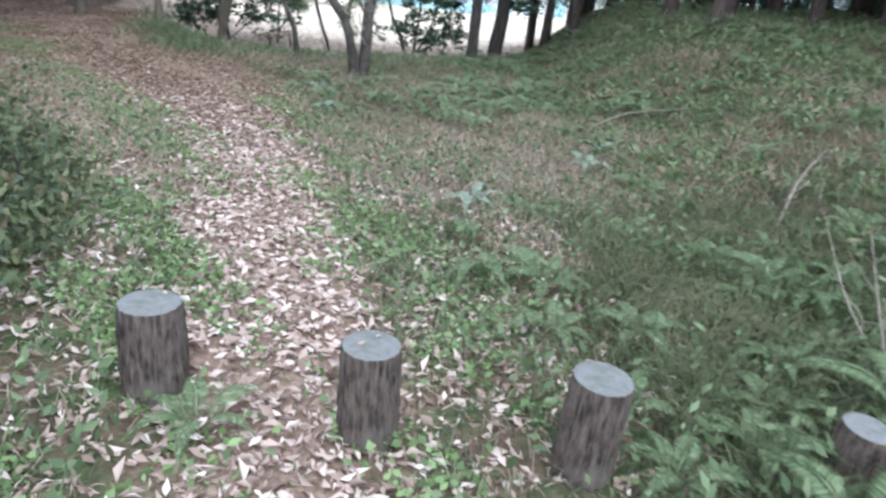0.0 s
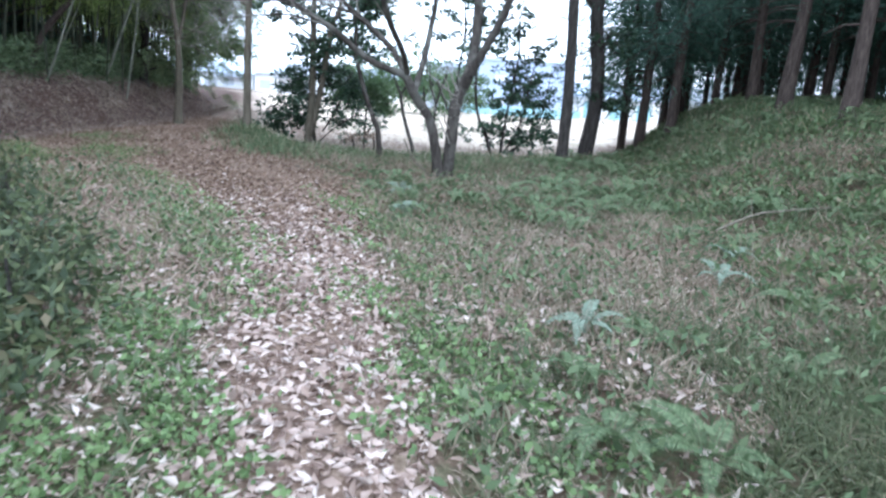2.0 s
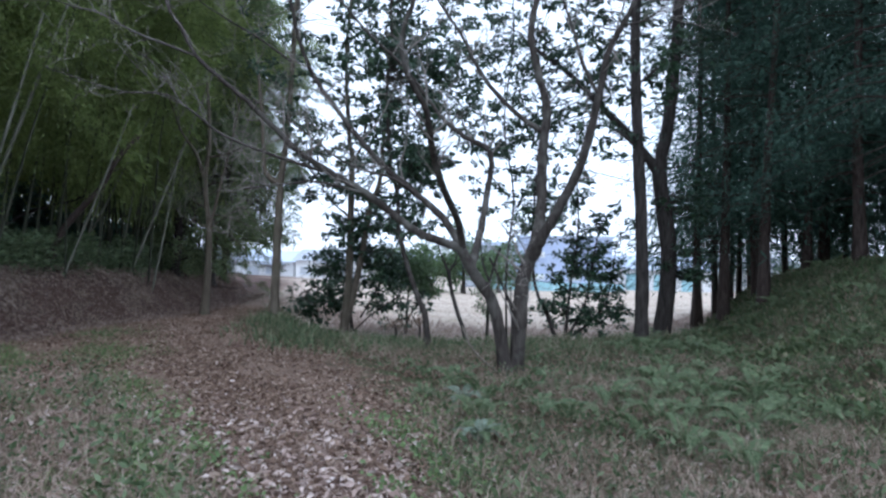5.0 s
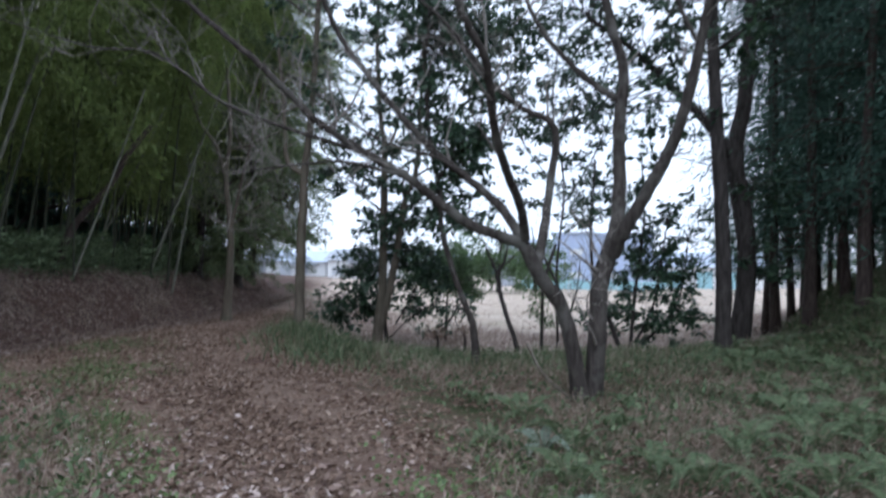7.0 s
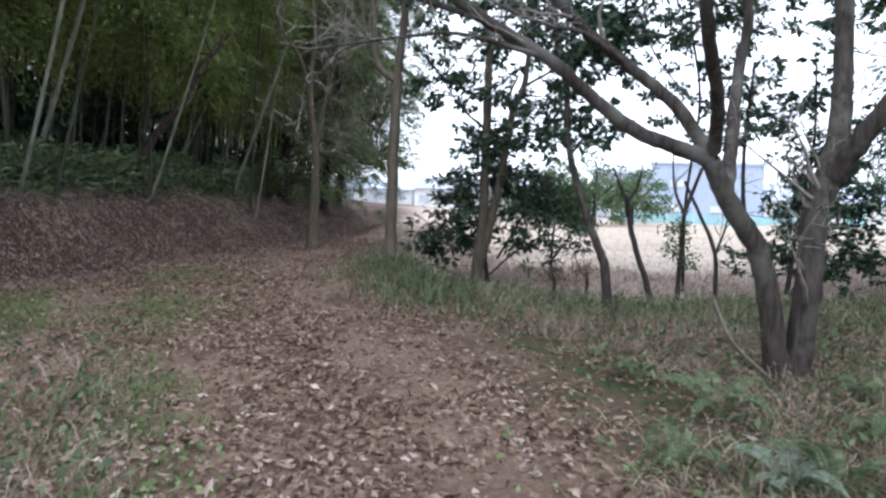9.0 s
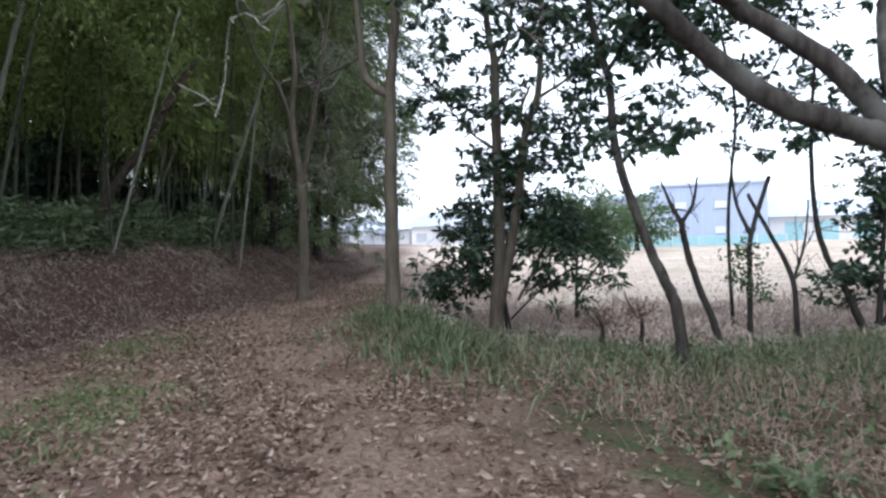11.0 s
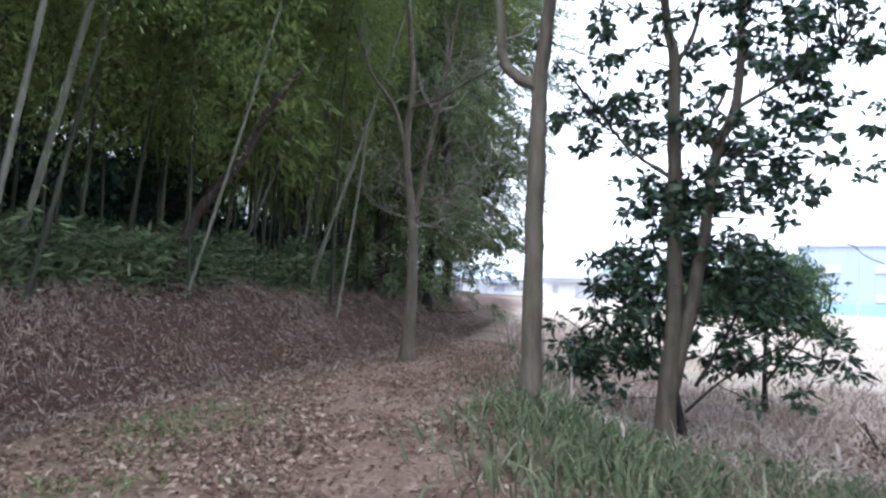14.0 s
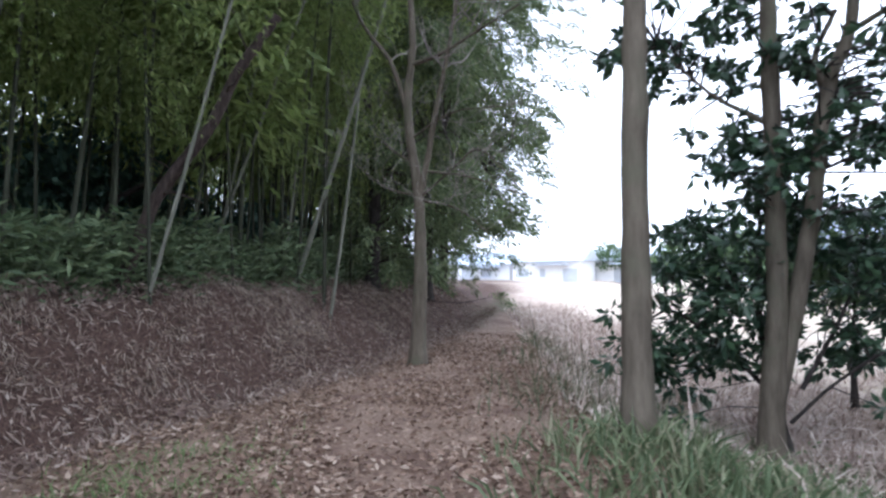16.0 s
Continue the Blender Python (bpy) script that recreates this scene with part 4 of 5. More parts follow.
# broad dark trees that end the grove towards the field
for bx, by, s in ((-14.0, 27.5, 1.0), (-15.6, 31.5, 1.1), (-13.4, 24.0, 0.8)):
    bz = float(land(bx, by))
    make_tree("thicket_tree", "dense dark evergreen at the end of the bamboo grove", [
        ([(bx, by, bz), (bx + 0.1, by, bz + 2), (bx - 0.1, by, bz + 5), (bx, by, bz + 9)], 0.16, 0.05),
        ([(bx, by, bz + 2), (bx + 1, by, bz + 3), (bx + 1.8, by, bz + 3.2)], 0.06, 0.02)],
        BARK_DARK, 4, 1.2, leaf_mat=LEAF_THICKET, leaf=0.17, per=50, spread=0.36, dense=1.3, leaf_wide=0.24, group="dark trees ending the grove",
        blobs=[(bx, by, bz + 1.6 * s, 1.7 * s, 40), (bx + 0.7, by, bz + 3.4 * s, 1.8 * s, 50), (bx + 0.3, by + 0.3, bz + 5.6, 1.9 * s, 50), (bx, by, bz + 8, 1.8 * s, 40), (bx + 1.3, by - 0.4, bz + 4.6, 1.0 * s, 20), (bx + 2.3 * s, by, bz + 5.0, 1.1 * s, 26), (bx + 2.1 * s, by, bz + 7.4, 1.3 * s, 30), (bx + 1.7 * s, by, bz + 2.2, 1.0 * s, 24), (bx + 1.2 * s, by, bz + 10.2, 1.6 * s, 36), (bx + 2.6 * s, by, bz + 9.2, 1.2 * s, 26)])

# leaning and fallen trunks inside the grove
make_tree("dead_tree", "brown trunk leaning out of the bamboo grove", [
    ([(-12.80, 17.44, 1.6), (-12.38, 17.71, 2.29), (-11.79, 17.97, 3.12), (-11.53, 18.23, 3.90), (-11.13, 18.50, 4.60)], 0.09, 0.06)], BARK_CEDAR, 5, 0.8, depth=1)
make_tree("fallen_tree", "dead trunk slumped among bamboo stalks", [
    ([(-15.3, 18.4, 2.0), (-14.98, 19.00, 2.5), (-13.9, 19.5, 3.0), (-13.2, 19.8, 3.3)], 0.06, 0.04)], BARK_DARK, 3, 0.6, depth=1)


# ---- log posts across the path ----
def log_post(x, y, h, r, lean, seed):
    z = float(land(x, y))
    t = thing("log_post", (x, y, z), "short weathered log post with ridged bark set in the path", "post", "log posts across the path")
    t.matrix_basis = Matrix.Translation((x, y, z)) @ Euler((0.01 * seed, radians(lean), 0)).to_matrix().to_4x4()
    n, m = 64, 16
    a = np.linspace(0, 2 * math.pi, n, endpoint=False)
    ridge = 0.005 * np.sin(a * 19 + seed) + 0.004 * np.sin(a * 31 + 2 * seed)
    zz = np.linspace(-0.12, h, m)
    R = r * (1 + 0.03 * np.cos(a * 2 + seed))[None] + ridge[None] * rng.uniform(0.5, 1.5, (m, 1)) + rng.normal(size=(m, n)) * 0.0018
    R *= np.linspace(1.07, 0.98, m)[:, None]
    R[-1] = r * 0.965 * (1 + 0.02 * np.cos(a * 2 + seed)) + 0.25 * ridge
    V = np.stack([R * np.cos(a), R * np.sin(a), np.broadcast_to(zz[:, None], R.shape)], -1).reshape(-1, 3)
    i, j = np.meshgrid(np.arange(m - 1), np.arange(n), indexing="ij")
    F = np.stack([i * n + j, i * n + (j + 1) % n, (i + 1) * n + (j + 1) % n, (i + 1) * n + j], -1).reshape(-1, 4)
    child("bark", mesh_np("bark", V, F, POST_BARK, True), t, "dark ridged bark")
    rings = np.linspace(0, 1, 7)
    edge = R[-1] + 0.001
    V = np.concatenate([np.stack([edge * q * np.cos(a), edge * q * np.sin(a), np.full(n, h + 0.006 - 0.008 * q ** 6) + rng.normal(size=n) * 0.0006], -1) for q in rings[1:]] + [np.array([[0, 0, h + 0.006]])])
    k = len(rings) - 1
    i, j = np.meshgrid(np.arange(k - 1), np.arange(n), indexing="ij")
    F = np.stack([i * n + j, i * n + (j + 1) % n, (i + 1) * n + (j + 1) % n, (i + 1) * n + j], -1).reshape(-1, 4)
    tip = np.stack([np.full(n, len(V) - 1), np.arange(n), (np.arange(n) + 1) % n], -1)
    bm = bmesh.new()
    vs = [bm.verts.new(q) for q in V]
    for f in F:
        bm.faces.new([vs[q] for q in f])
    for f in tip:
        bm.faces.new([vs[q] for q in f])
    part("cut_top", bm, POST_TOP, t, "grey weathered end grain")
    return t


def end_grain():
    m, nt, b = base_mat("grey_end_grain", 0.85, 0.25)
    tc = nt.nodes.new("ShaderNodeTexCoord")
    wv = nt.nodes.new("ShaderNodeTexWave")
    wv.wave_type, wv.rings_direction = "RINGS", "Z"
    wv.inputs["Scale"].default_value = 28
    wv.inputs["Distortion"].default_value = 3.0
    wv.inputs["Detail"].default_value = 3
    nt.links.new(tc.outputs["Object"], wv.inputs["Vector"])
    r = ramp_node(nt, [(0.2, (0.085, 0.085, 0.087)), (0.8, (0.13, 0.13, 0.132))])
    nt.links.new(wv.outputs[0], r.inputs[0])
    n = noise_node(nt, 30, 5)
    top = mixc(nt, n.outputs[0], r.outputs[0], (0.18, 0.178, 0.178))
    stain = ramp_node(nt, [(0.48, (0, 0, 0)), (0.62, (0.75, 0.75, 0.75))])
    nt.links.new(noise_node(nt, 9, 6, 0.7).outputs[0], stain.inputs[0])
    nt.links.new(mixc(nt, stain.outputs[0], top, (0.075, 0.085, 0.062)), b.inputs["Base Color"])
    add_bump(nt, b, wv.outputs[0], 0.3, 0.003)
    return m


POST_TOP = end_grain()
log_post(-1.04, 2.4, 0.42, 0.124, 0.0, 1)
log_post(-0.13, 2.23, 0.42, 0.118, -0.5, 2)
log_post(0.71, 2.08, 0.42, 0.116, 2.0, 3)
log_post(1.79, 2.12, 0.28, 0.1, 3.0, 4)

# ---- far side of the field ----
WALL_BLUE = plain("pale_blue_grey_cladding", (0.46, 0.53, 0.7), 0.6, 0.05, 0.6)
ROOF_BLUE = plain("pale_roof_sheet", (0.55, 0.62, 0.74), 0.5, 0.08, 0.8)
TEAL = plain("teal_screen", (0.36, 0.58, 0.64), 0.6, 0.1, 1.0)
WHITE_WALL = plain("white_plaster", (0.72, 0.73, 0.74), 0.7, 0.06, 0.8)
DARK_GLASS = plain("grey_window_glass", (0.45, 0.48, 0.52), 0.15, 0.1, 1.0)
GREY_ROOF = plain("grey_tile_roof", (0.42, 0.45, 0.5), 0.6, 0.12, 2.0)


def box(name, x0, y0, z0, x1, y1, z1, mat, parent, label="", bevel=0.02):
    bm = bmesh.new()
    bmesh.ops.create_cube(bm, size=1.0, matrix=Matrix.Translation(((x0 + x1) / 2, (y0 + y1) / 2, (z0 + z1) / 2)) @ Matrix.Diagonal((x1 - x0, y1 - y0, z1 - z0, 1)))
    if bevel:
        bmesh.ops.bevel(bm, geom=bm.edges[:], offset=bevel, segments=1, affect="EDGES")
    return part(name, bm, mat, parent, label)


hall = thing("industrial_hall", (0.2, 82, -0.42), "pale blue-grey industrial hall with a flat roof across the field", "building")
box("wall", -5.3, -3.8, 0, 5.2, 8, 5.9, WALL_BLUE, hall)
box("roof", -5.5, -4.0, 5.9, 5.4, 8.2, 6.15, ROOF_BLUE, hall)
for k in range(2):
    for z in (1.2, 3.7):
        win = box("window", -3.4 + k * 3.9, -3.9, z, -2.1 + k * 3.9, -3.86, z + 0.6, WHITE_WALL, hall)
        box("sill", -3.5 + k * 3.9, -3.98, z - 0.1, -2.0 + k * 3.9, -3.86, z, ROOF_BLUE, win)
box("plinth_band", -5.32, -3.9, 0, 5.22, -3.8, 0.5, TEAL, hall)
for k in range(10):
    box("cladding_rib", -5.0 + k * 1.08, -3.85, 0.05, -4.94 + k * 1.08, -3.8, 5.85, ROOF_BLUE, hall, bevel=0)
shed = thing("low_shed", (11.0, 84, -0.42), "low shed with a pale blue roof beside the hall", "building")
box("wall", -5.2, -3, 0, 6, 3, 2.6, WHITE_WALL, shed)
bm = bmesh.new()
vs = [bm.verts.new(p) for p in ((-5.6, -3.6, 2.6), (6.4, -3.6, 2.6), (6.4, 0, 4.3), (-5.6, 0, 4.3), (-5.6, 3.6, 2.6), (6.4, 3.6, 2.6))]
for f in ((0, 1, 2, 3), (3, 2, 5, 4), (0, 3, 4), (1, 5, 2), (0, 4, 5, 1)):
    bm.faces.new([vs[k] for k in f])
part("roof", bm, ROOF_BLUE, shed)
for k in range(3):
    box("door", -3.8 + 3 * k, -3.06, 0, -2.2 + 3 * k, -3.0, 2.1, TEAL, shed)
fence = thing("teal_screen_fence", (2, 74, -0.42), "long low teal screen fence along the far edge of the field", "fence")
for k in range(6):
    box("panel", -10 + k * 2.4, -0.03, 0.06, -7.7 + k * 2.4, 0.03, 1.0, TEAL, fence)
    box("post", -7.68 + k * 2.4, -0.05, -0.1, -7.62 + k * 2.4, 0.05, 1.1, WHITE_WALL, fence, bevel=0)


def house(x, y, w, d, h, roof_mat, label):
    t = thing("house", (x, y, -0.42), label, "house", "houses beyond the field")
    box("wall", -w / 2, -d / 2, 0, w / 2, d / 2, h, WHITE_WALL, t)
    bm = bmesh.new()
    e = 0.5
    vs = [bm.verts.new(p) for p in ((-w / 2 - e, -d / 2 - e, h), (w / 2 + e, -d / 2 - e, h), (w / 2 + e, 0, h + 1.7), (-w / 2 - e, 0, h + 1.7), (-w / 2 - e, d / 2 + e, h), (w / 2 + e, d / 2 + e, h))]
    for f in ((0, 1, 2, 3), (3, 2, 5, 4), (0, 3, 4), (1, 5, 2), (0, 4, 5, 1)):
        bm.faces.new([vs[k] for k in f])
    part("roof", bm, roof_mat, t)
    for k in range(int(w // 3)):
        wide = (1.5, 0.7, 1.9)[(k + int(w)) % 3]
        win = box("window", -w / 2 + 0.7 + k * 3.0, -d / 2 - 0.05, 0.2 if wide > 1.8 else 1.0, -w / 2 + 0.7 + wide + k * 3.0, -d / 2, 2.0, DARK_GLASS, t)
        box("sill", -w / 2 + 0.6 + k * 3.0, -d / 2 - 0.14, 0.1 if wide > 1.8 else 0.9, -w / 2 + 0.8 + wide + k * 3.0, -d / 2 - 0.05, 0.2 if wide > 1.8 else 1.0, ROOF_BLUE, win)
    box("porch_roof", -w / 6, -d / 2 - 1.2, h - 0.5, w / 3, -d / 2, h - 0.35, roof_mat, t)
    return t


house(-32.5, 96, 9, 7, 2.9, GREY_ROOF, "white single-storey house with a grey tiled roof")
house(-43, 100, 8, 7, 2.7, ROOF_BLUE, "white house with a pale metal roof")
house(-24.5, 104, 10, 7, 3.0, ROOF_BLUE, "long white house with a pale blue roof")
house(-56, 108, 10, 7, 3.0, GREY_ROOF, "white house with a dark tiled roof")
house(24, 98, 11, 8, 3.2, GREY_ROOF, "white house with a grey roof beyond the sheds")


def far_tree(x, y, r, h):
    z = -0.42
    return make_tree("far_tree", "rounded broad tree beyond the straw field", [
        ([(x, y, z), (x, y, z + h * 0.4), (x + 0.1, y, z + h * 0.8)], 0.2, 0.08),
        ([(x, y, z + h * 0.35), (x + r * 0.5, y, z + h * 0.6), (x + r * 0.7, y, z + h * 0.7)], 0.1, 0.04)],
        BARK_DARK, 0, leaf_mat=LEAF_SHRUB, leaf=0.42, per=18, spread=0.45, dense=1.2, group="trees beyond the field",
        blobs=[(x, y, z + h * 0.62, r, 40), (x - r * 0.6, y, z + h * 0.45, r * 0.7, 24), (x + r * 0.6, y, z + h * 0.45, r * 0.7, 24)])


for x, y, r, h in ((-8.5, 60, 2.6, 5.2), (-12.5, 63, 2.4, 4.8), (-6.0, 66, 2.2, 4.6), (-26.5, 101, 1.8, 6.4), (-48, 104, 3, 6), (30, 90, 4, 7), (18, 95, 3, 6)):
    far_tree(x, y, r, h)

# wooded ridge; distance haze is painted into its blue-grey colour
hill_mat = plain("haze_tinted_ridge", (0.1, 0.15, 0.16), 0.95, 0.3, 0.05)
xs = np.linspace(-420, 420, 90)
top = 7 + 5 * waves(xs, xs * 0, 0.02) + 2.0 * waves(xs, xs * 0, 0.11) + 0.8 * rng.normal(size=90)
V = np.concatenate([np.stack([xs, np.full(90, 330.0), np.full(90, -3.0)], -1), np.stack([xs, np.full(90, 350.0), top], -1), np.stack([xs, np.full(90, 420.0), np.full(90, -3.0)], -1)])
k = np.arange(89)
tagged(new("backdrop", mesh_np("backdrop", V, np.concatenate([np.stack([k, k + 1, k + 91, k + 90], -1), np.stack([k + 90, k + 91, k + 181, k + 180], -1)]), hill_mat, True)), "low wooded ridge on the horizon, coloured blue-grey for haze", "hills", kind="structure")

# ---- ferns ----
def fern(k, fronds=8, size=0.55):
    t = thing("fern", (0, 0, 0), "arching green fern with feathered fronds", "fern", "ferns of the woodland floor")
    for f in range(fronds):
        a = f * 2 * math.pi / fronds + rng.uniform(-0.3, 0.3)
        o = np.array([math.cos(a), math.sin(a), 0])
        s = np.array([-o[1], o[0], 0])
        ln = size * rng.uniform(0.75, 1.2)
        c = spline([np.zeros(3), o * ln * 0.35 + [0, 0, ln * 0.55], o * ln * 0.8 + [0, 0, ln * 0.6], o * ln * 1.15 + [0, 0, ln * 0.35]], 6)
        vs, fs = [], []
        n = len(c)
        for j in range(n - 1):
            b = len(vs)
            w = s * 0.004
            vs += [c[j] - w, c[j] + w, c[j + 1] + w, c[j + 1] - w]
            fs.append((b, b + 1, b + 2, b + 3))
        for j in range(3, n - 1):
            q = (j - 2) / (n - 3)
            pl = ln * 0.28 * (1 - q) ** 0.75 * min(1, 2.5 * q + 0.45)
            d = unit(c[j + 1] - c[j])
            for u in (0.0, 0.25, 0.5, 0.75):
                p = c[j] * (1 - u) + c[j + 1] * u
                for sg in (-1, 1):
                    e = unit(s * sg + d * 0.35 + np.array([0, 0, -0.15]))
                    b = len(vs)
                    wd = d * pl * 0.06
                    vs += [p, p + e * pl * 0.45 + wd, p + e * pl, p + e * pl * 0.45 - wd]
                    fs.append((b, b + 1, b + 2, b + 3))
        child("frond", mesh_np("frond", np.array(vs), np.array(fs), LEAF_FERN), t)
    return t


ferns = [fern(k, 5 + k % 3, (0.2, 0.26, 0.32, 0.4, 0.46)[k]) for k in range(5)]
spots = [(1.0, 2.5), (-0.78, 2.12), (1.45, 2.2), (1.6, 1.7), (2.2, 2.3), (1.9, 2.9), (0.35, 4.4), (1.25, 3.2), (2.6, 3.0), (-0.6, 9.6), (-1.4, 10.2), (-0.2, 10.5), (0.6, 10.0), (-2.1, 10.4), (-1.0, 11.2)]
while len(spots) < 260:
    y = rng.uniform(1.0, 19)
    x = rng.uniform(0.3, 6.5) if rng.uniform() < 0.8 else rng.uniform(-3.0, 0.5)
    if x < 0.4 and not 8.8 < y < 12.2:
        continue
    if float(waves(x, y, 1.5, 4.0)) < -0.12 or abs(y - 6.9 + 0.15 * x) < 1.5 and x < 3.4 and rng.uniform() < 0.9:
        continue
    if abs(x - float(path_x(y))) > float(path_half(y)) + 0.5 and all((x - a) ** 2 + (y - b) ** 2 > 0.36 ** 2 for a, b in spots):
        spots.append((x, y))
for k, (x, y) in enumerate(spots):
    m = Matrix.Translation((x, y, float(land(x, y)) - 0.01)) @ Euler((rng.normal() * 0.12, rng.normal() * 0.12, rng.uniform(0, 6.28))).to_matrix().to_4x4()
    if k < 5:
        ferns[k].matrix_basis = m
    else:
        copy_thing(ferns[k % 2 if y < 3.4 else int(rng.integers(0, 3)) if y < 6.5 else int(rng.integers(1, 4))], m)

# ---- grass, herbs and fallen leaves ----
def scatter(n, x0, x1, y0, y1, keep):
    x, y = rng.uniform(x0, x1, n), rng.uniform(y0, y1, n)
    k = rng.uniform(0, 1, n) < keep(x, y)
    return x[k], y[k]


def off_path(x, y):
    return smooth01((np.abs(x - path_x(y)) / path_half(y) - 0.9) / 0.5)


def upright(n, tilt):
    return np.stack([rng.normal(size=n) * tilt, rng.normal(size=n) * tilt, np.ones(n)], -1)


def not_field(x, y):
    return 1 - field_mask(x, y)


# leaf litter: thick along the path, thinner beside it
x, y = scatter(600000, -12, 4, -7, 25, lambda x, y: smooth01((y + 7) / 4) * smooth01((4 - x) / 2) * np.where(y > 9, 0.2 + 0.8 * smooth01(0.5 + 1.5 * waves(x, y, 1.5, 31.0)), 1.0) * np.clip(0.85 * np.maximum(path_mask(x, y), 0.8 * open_floor(x, y)) + 0.36, 0, 1) * not_field(x, y) * smooth01((x - bank_x(y) + 2.5) / 1.5) * np.clip(0.72 + y / 30, 0.5, 1) * np.clip(1.6 - y / 22, 0.4, 1) * np.clip(1.1 - np.maximum(x - 0.2, 0) / 1.7, 0.05, 1))
D = rng.normal(size=(len(x), 3)) * np.array([1, 1, 0.3])
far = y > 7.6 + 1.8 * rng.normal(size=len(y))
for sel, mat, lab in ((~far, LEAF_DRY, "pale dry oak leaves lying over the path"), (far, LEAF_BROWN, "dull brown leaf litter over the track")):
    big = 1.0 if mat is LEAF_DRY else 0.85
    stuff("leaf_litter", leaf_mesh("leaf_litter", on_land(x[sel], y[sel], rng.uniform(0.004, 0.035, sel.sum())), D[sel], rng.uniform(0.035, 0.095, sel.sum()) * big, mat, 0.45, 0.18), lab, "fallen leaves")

# low bright herbs along the path's edges
x, y = scatter(340000, -4.5, 2.2, -3, 10.5, lambda x, y: smooth01((y + 3) / 2) * np.exp(-((np.abs(x - path_x(y)) - path_half(y) - 0.3) / 0.5) ** 2) * smooth01(0.35 + waves(x, y, 3.1, 7.0) + 0.8 * waves(x, y, 8.3, 2.0)) * 0.75 * np.clip(1.25 - y / 14, 0.2, 1) * np.where((x > path_x(y)) & (y < 3.2), 0.5, 1.0))
stuff("low_herbs", leaf_mesh("low_herbs", on_land(x, y, rng.uniform(0.0, 0.07, len(x))), rng.normal(size=(len(x), 3)) * np.array([1, 1, 0.4]) + [0, 0, 0.4], rng.uniform(0.022, 0.055, len(x)), LEAF_HERB, 0.7, 0.08), "bright green low herbs beside the path", "herbs")

# rough grass right of the path and on the mound
x, y = scatter(300000, -2, 11, -7, 25, lambda x, y: smooth01((y + 7) / 4) * smooth01((11 - x) / 3) * smooth01((x + 2.2) / 1.0) * off_path(x, y) * not_field(x, y) * smooth01(0.8 + 0.8 * waves(x, y, 1.7, 4.0)) * np.clip(1.3 - y / 26, 0.35, 1) * np.clip(1.2 - x / 14, 0.3, 1) * 0.85)
stuff("rough_grass", blade_mesh("rough_grass", on_land(x, y, -0.01), upright(len(x), 0.7), rng.uniform(0.07, 0.26, len(x)) * np.clip(0.45 + y / 9, 0.5, 1), GRASS_MIX, 0.005, 0.5), "withering tangled grass among the ferns", "grass")
x, y = scatter(200000, 0.5, 6.5, -1.6, 7.2, lambda x, y: smooth01((x - 1.3 + 0.12 * y - 0.35 * waves(x, y, 2.4, 13.0)) / 0.5) * smooth01((6.3 - x + 0.9 * waves(x, y, 0.9, 3.0)) / 3.0) * smooth01((y + 1.4 + 0.8 * waves(x, y, 1.1, 7.0)) / 2.2) * smooth01((6.9 - y + 0.9 * waves(x, y, 1.0, 2.0)) / 2.8) * (0.25 + 0.75 * smooth01(0.5 + 1.1 * waves(x, y, 2.9, 17.0))))
stuff("tussock_grass", blade_mesh("tussock_grass", on_land(x, y, -0.01), upright(len(x), 0.75), rng.uniform(0.12, 0.36, len(x)), GRASS_TUSSOCK, 0.0035, 0.6), "dark olive tussocky grass beside the posts", "grass")
x, y = scatter(170000, 0.8, 13, 2, 28, lambda x, y: smooth01((y - 2) / 5) * smooth01((13 - x) / 3) * smooth01((28 - y) / 3) * smooth01((x - hill_x(y) + 0.4) / 1.0) * not_field(x, y) * smooth01(0.45 + 1.0 * waves(x, y, 1.9, 1.0)) * 0.8)
stuff("mound_leaves", leaf_mesh("mound_leaves", on_land(x, y, rng.uniform(0, 0.16, len(x))), upright(len(x), 1.2), rng.uniform(0.05, 0.15, len(x)), LEAF_MOUND, 0.35, 0.06), "low green undergrowth covering the mound", "undergrowth")
x, y = scatter(40000, 2.2, 8, 13, 26, lambda x, y: smooth01((x - hill_x(y) - 0.2) / 1.0) * not_field(x, y) * 0.5)
stuff("ridge_grass", blade_mesh("ridge_grass", on_land(x, y, -0.01), upright(len(x), 0.4), rng.uniform(0.12, 0.34, len(x)), GRASS_GREEN, 0.006, 0.4), "seeding grass along the mound's crest", "grass")

# small leafy plants and dead bracken among the grass
x, y = scatter(210000, -7, 9, -7, 21, lambda x, y: smooth01((y + 7) / 4) * smooth01((9 - x) / 3) * smooth01((21 - y) / 3) * off_path(x, y) * not_field(x, y) * smooth01((x - bank_x(y) + 1) / 1.0) * smooth01(0.6 + 0.9 * waves(x, y, 2.3, 6.0)) * np.clip(1.2 - y / 22, 0.3, 1) * 0.6)
stuff("small_plants", leaf_mesh("small_plants", on_land(x, y, rng.uniform(0.0, 0.2, len(x))), upright(len(x), 1.3), rng.uniform(0.03, 0.09, len(x)), LEAF_FERN, 0.45, 0.06), "small pale green plants of the woodland floor", "undergrowth")
x, y = scatter(400000, -7, 9, -7, 21, lambda x, y: (0.25 + 0.75 * smooth01((y - 3.2) / 2.5)) * smooth01((y + 7) / 4) * smooth01((9 - x) / 3) * smooth01((21 - y) / 3) * off_path(x, y) * not_field(x, y) * smooth01((x - bank_x(y) + 1) / 1.0) * np.clip(smooth01(0.45 - 1.1 * waves(x, y, 1.5, 4.0)) + 1.3 * np.exp(-((y - 6.8 + 0.15 * x) / 1.7) ** 2), 0, 1) * 0.9)
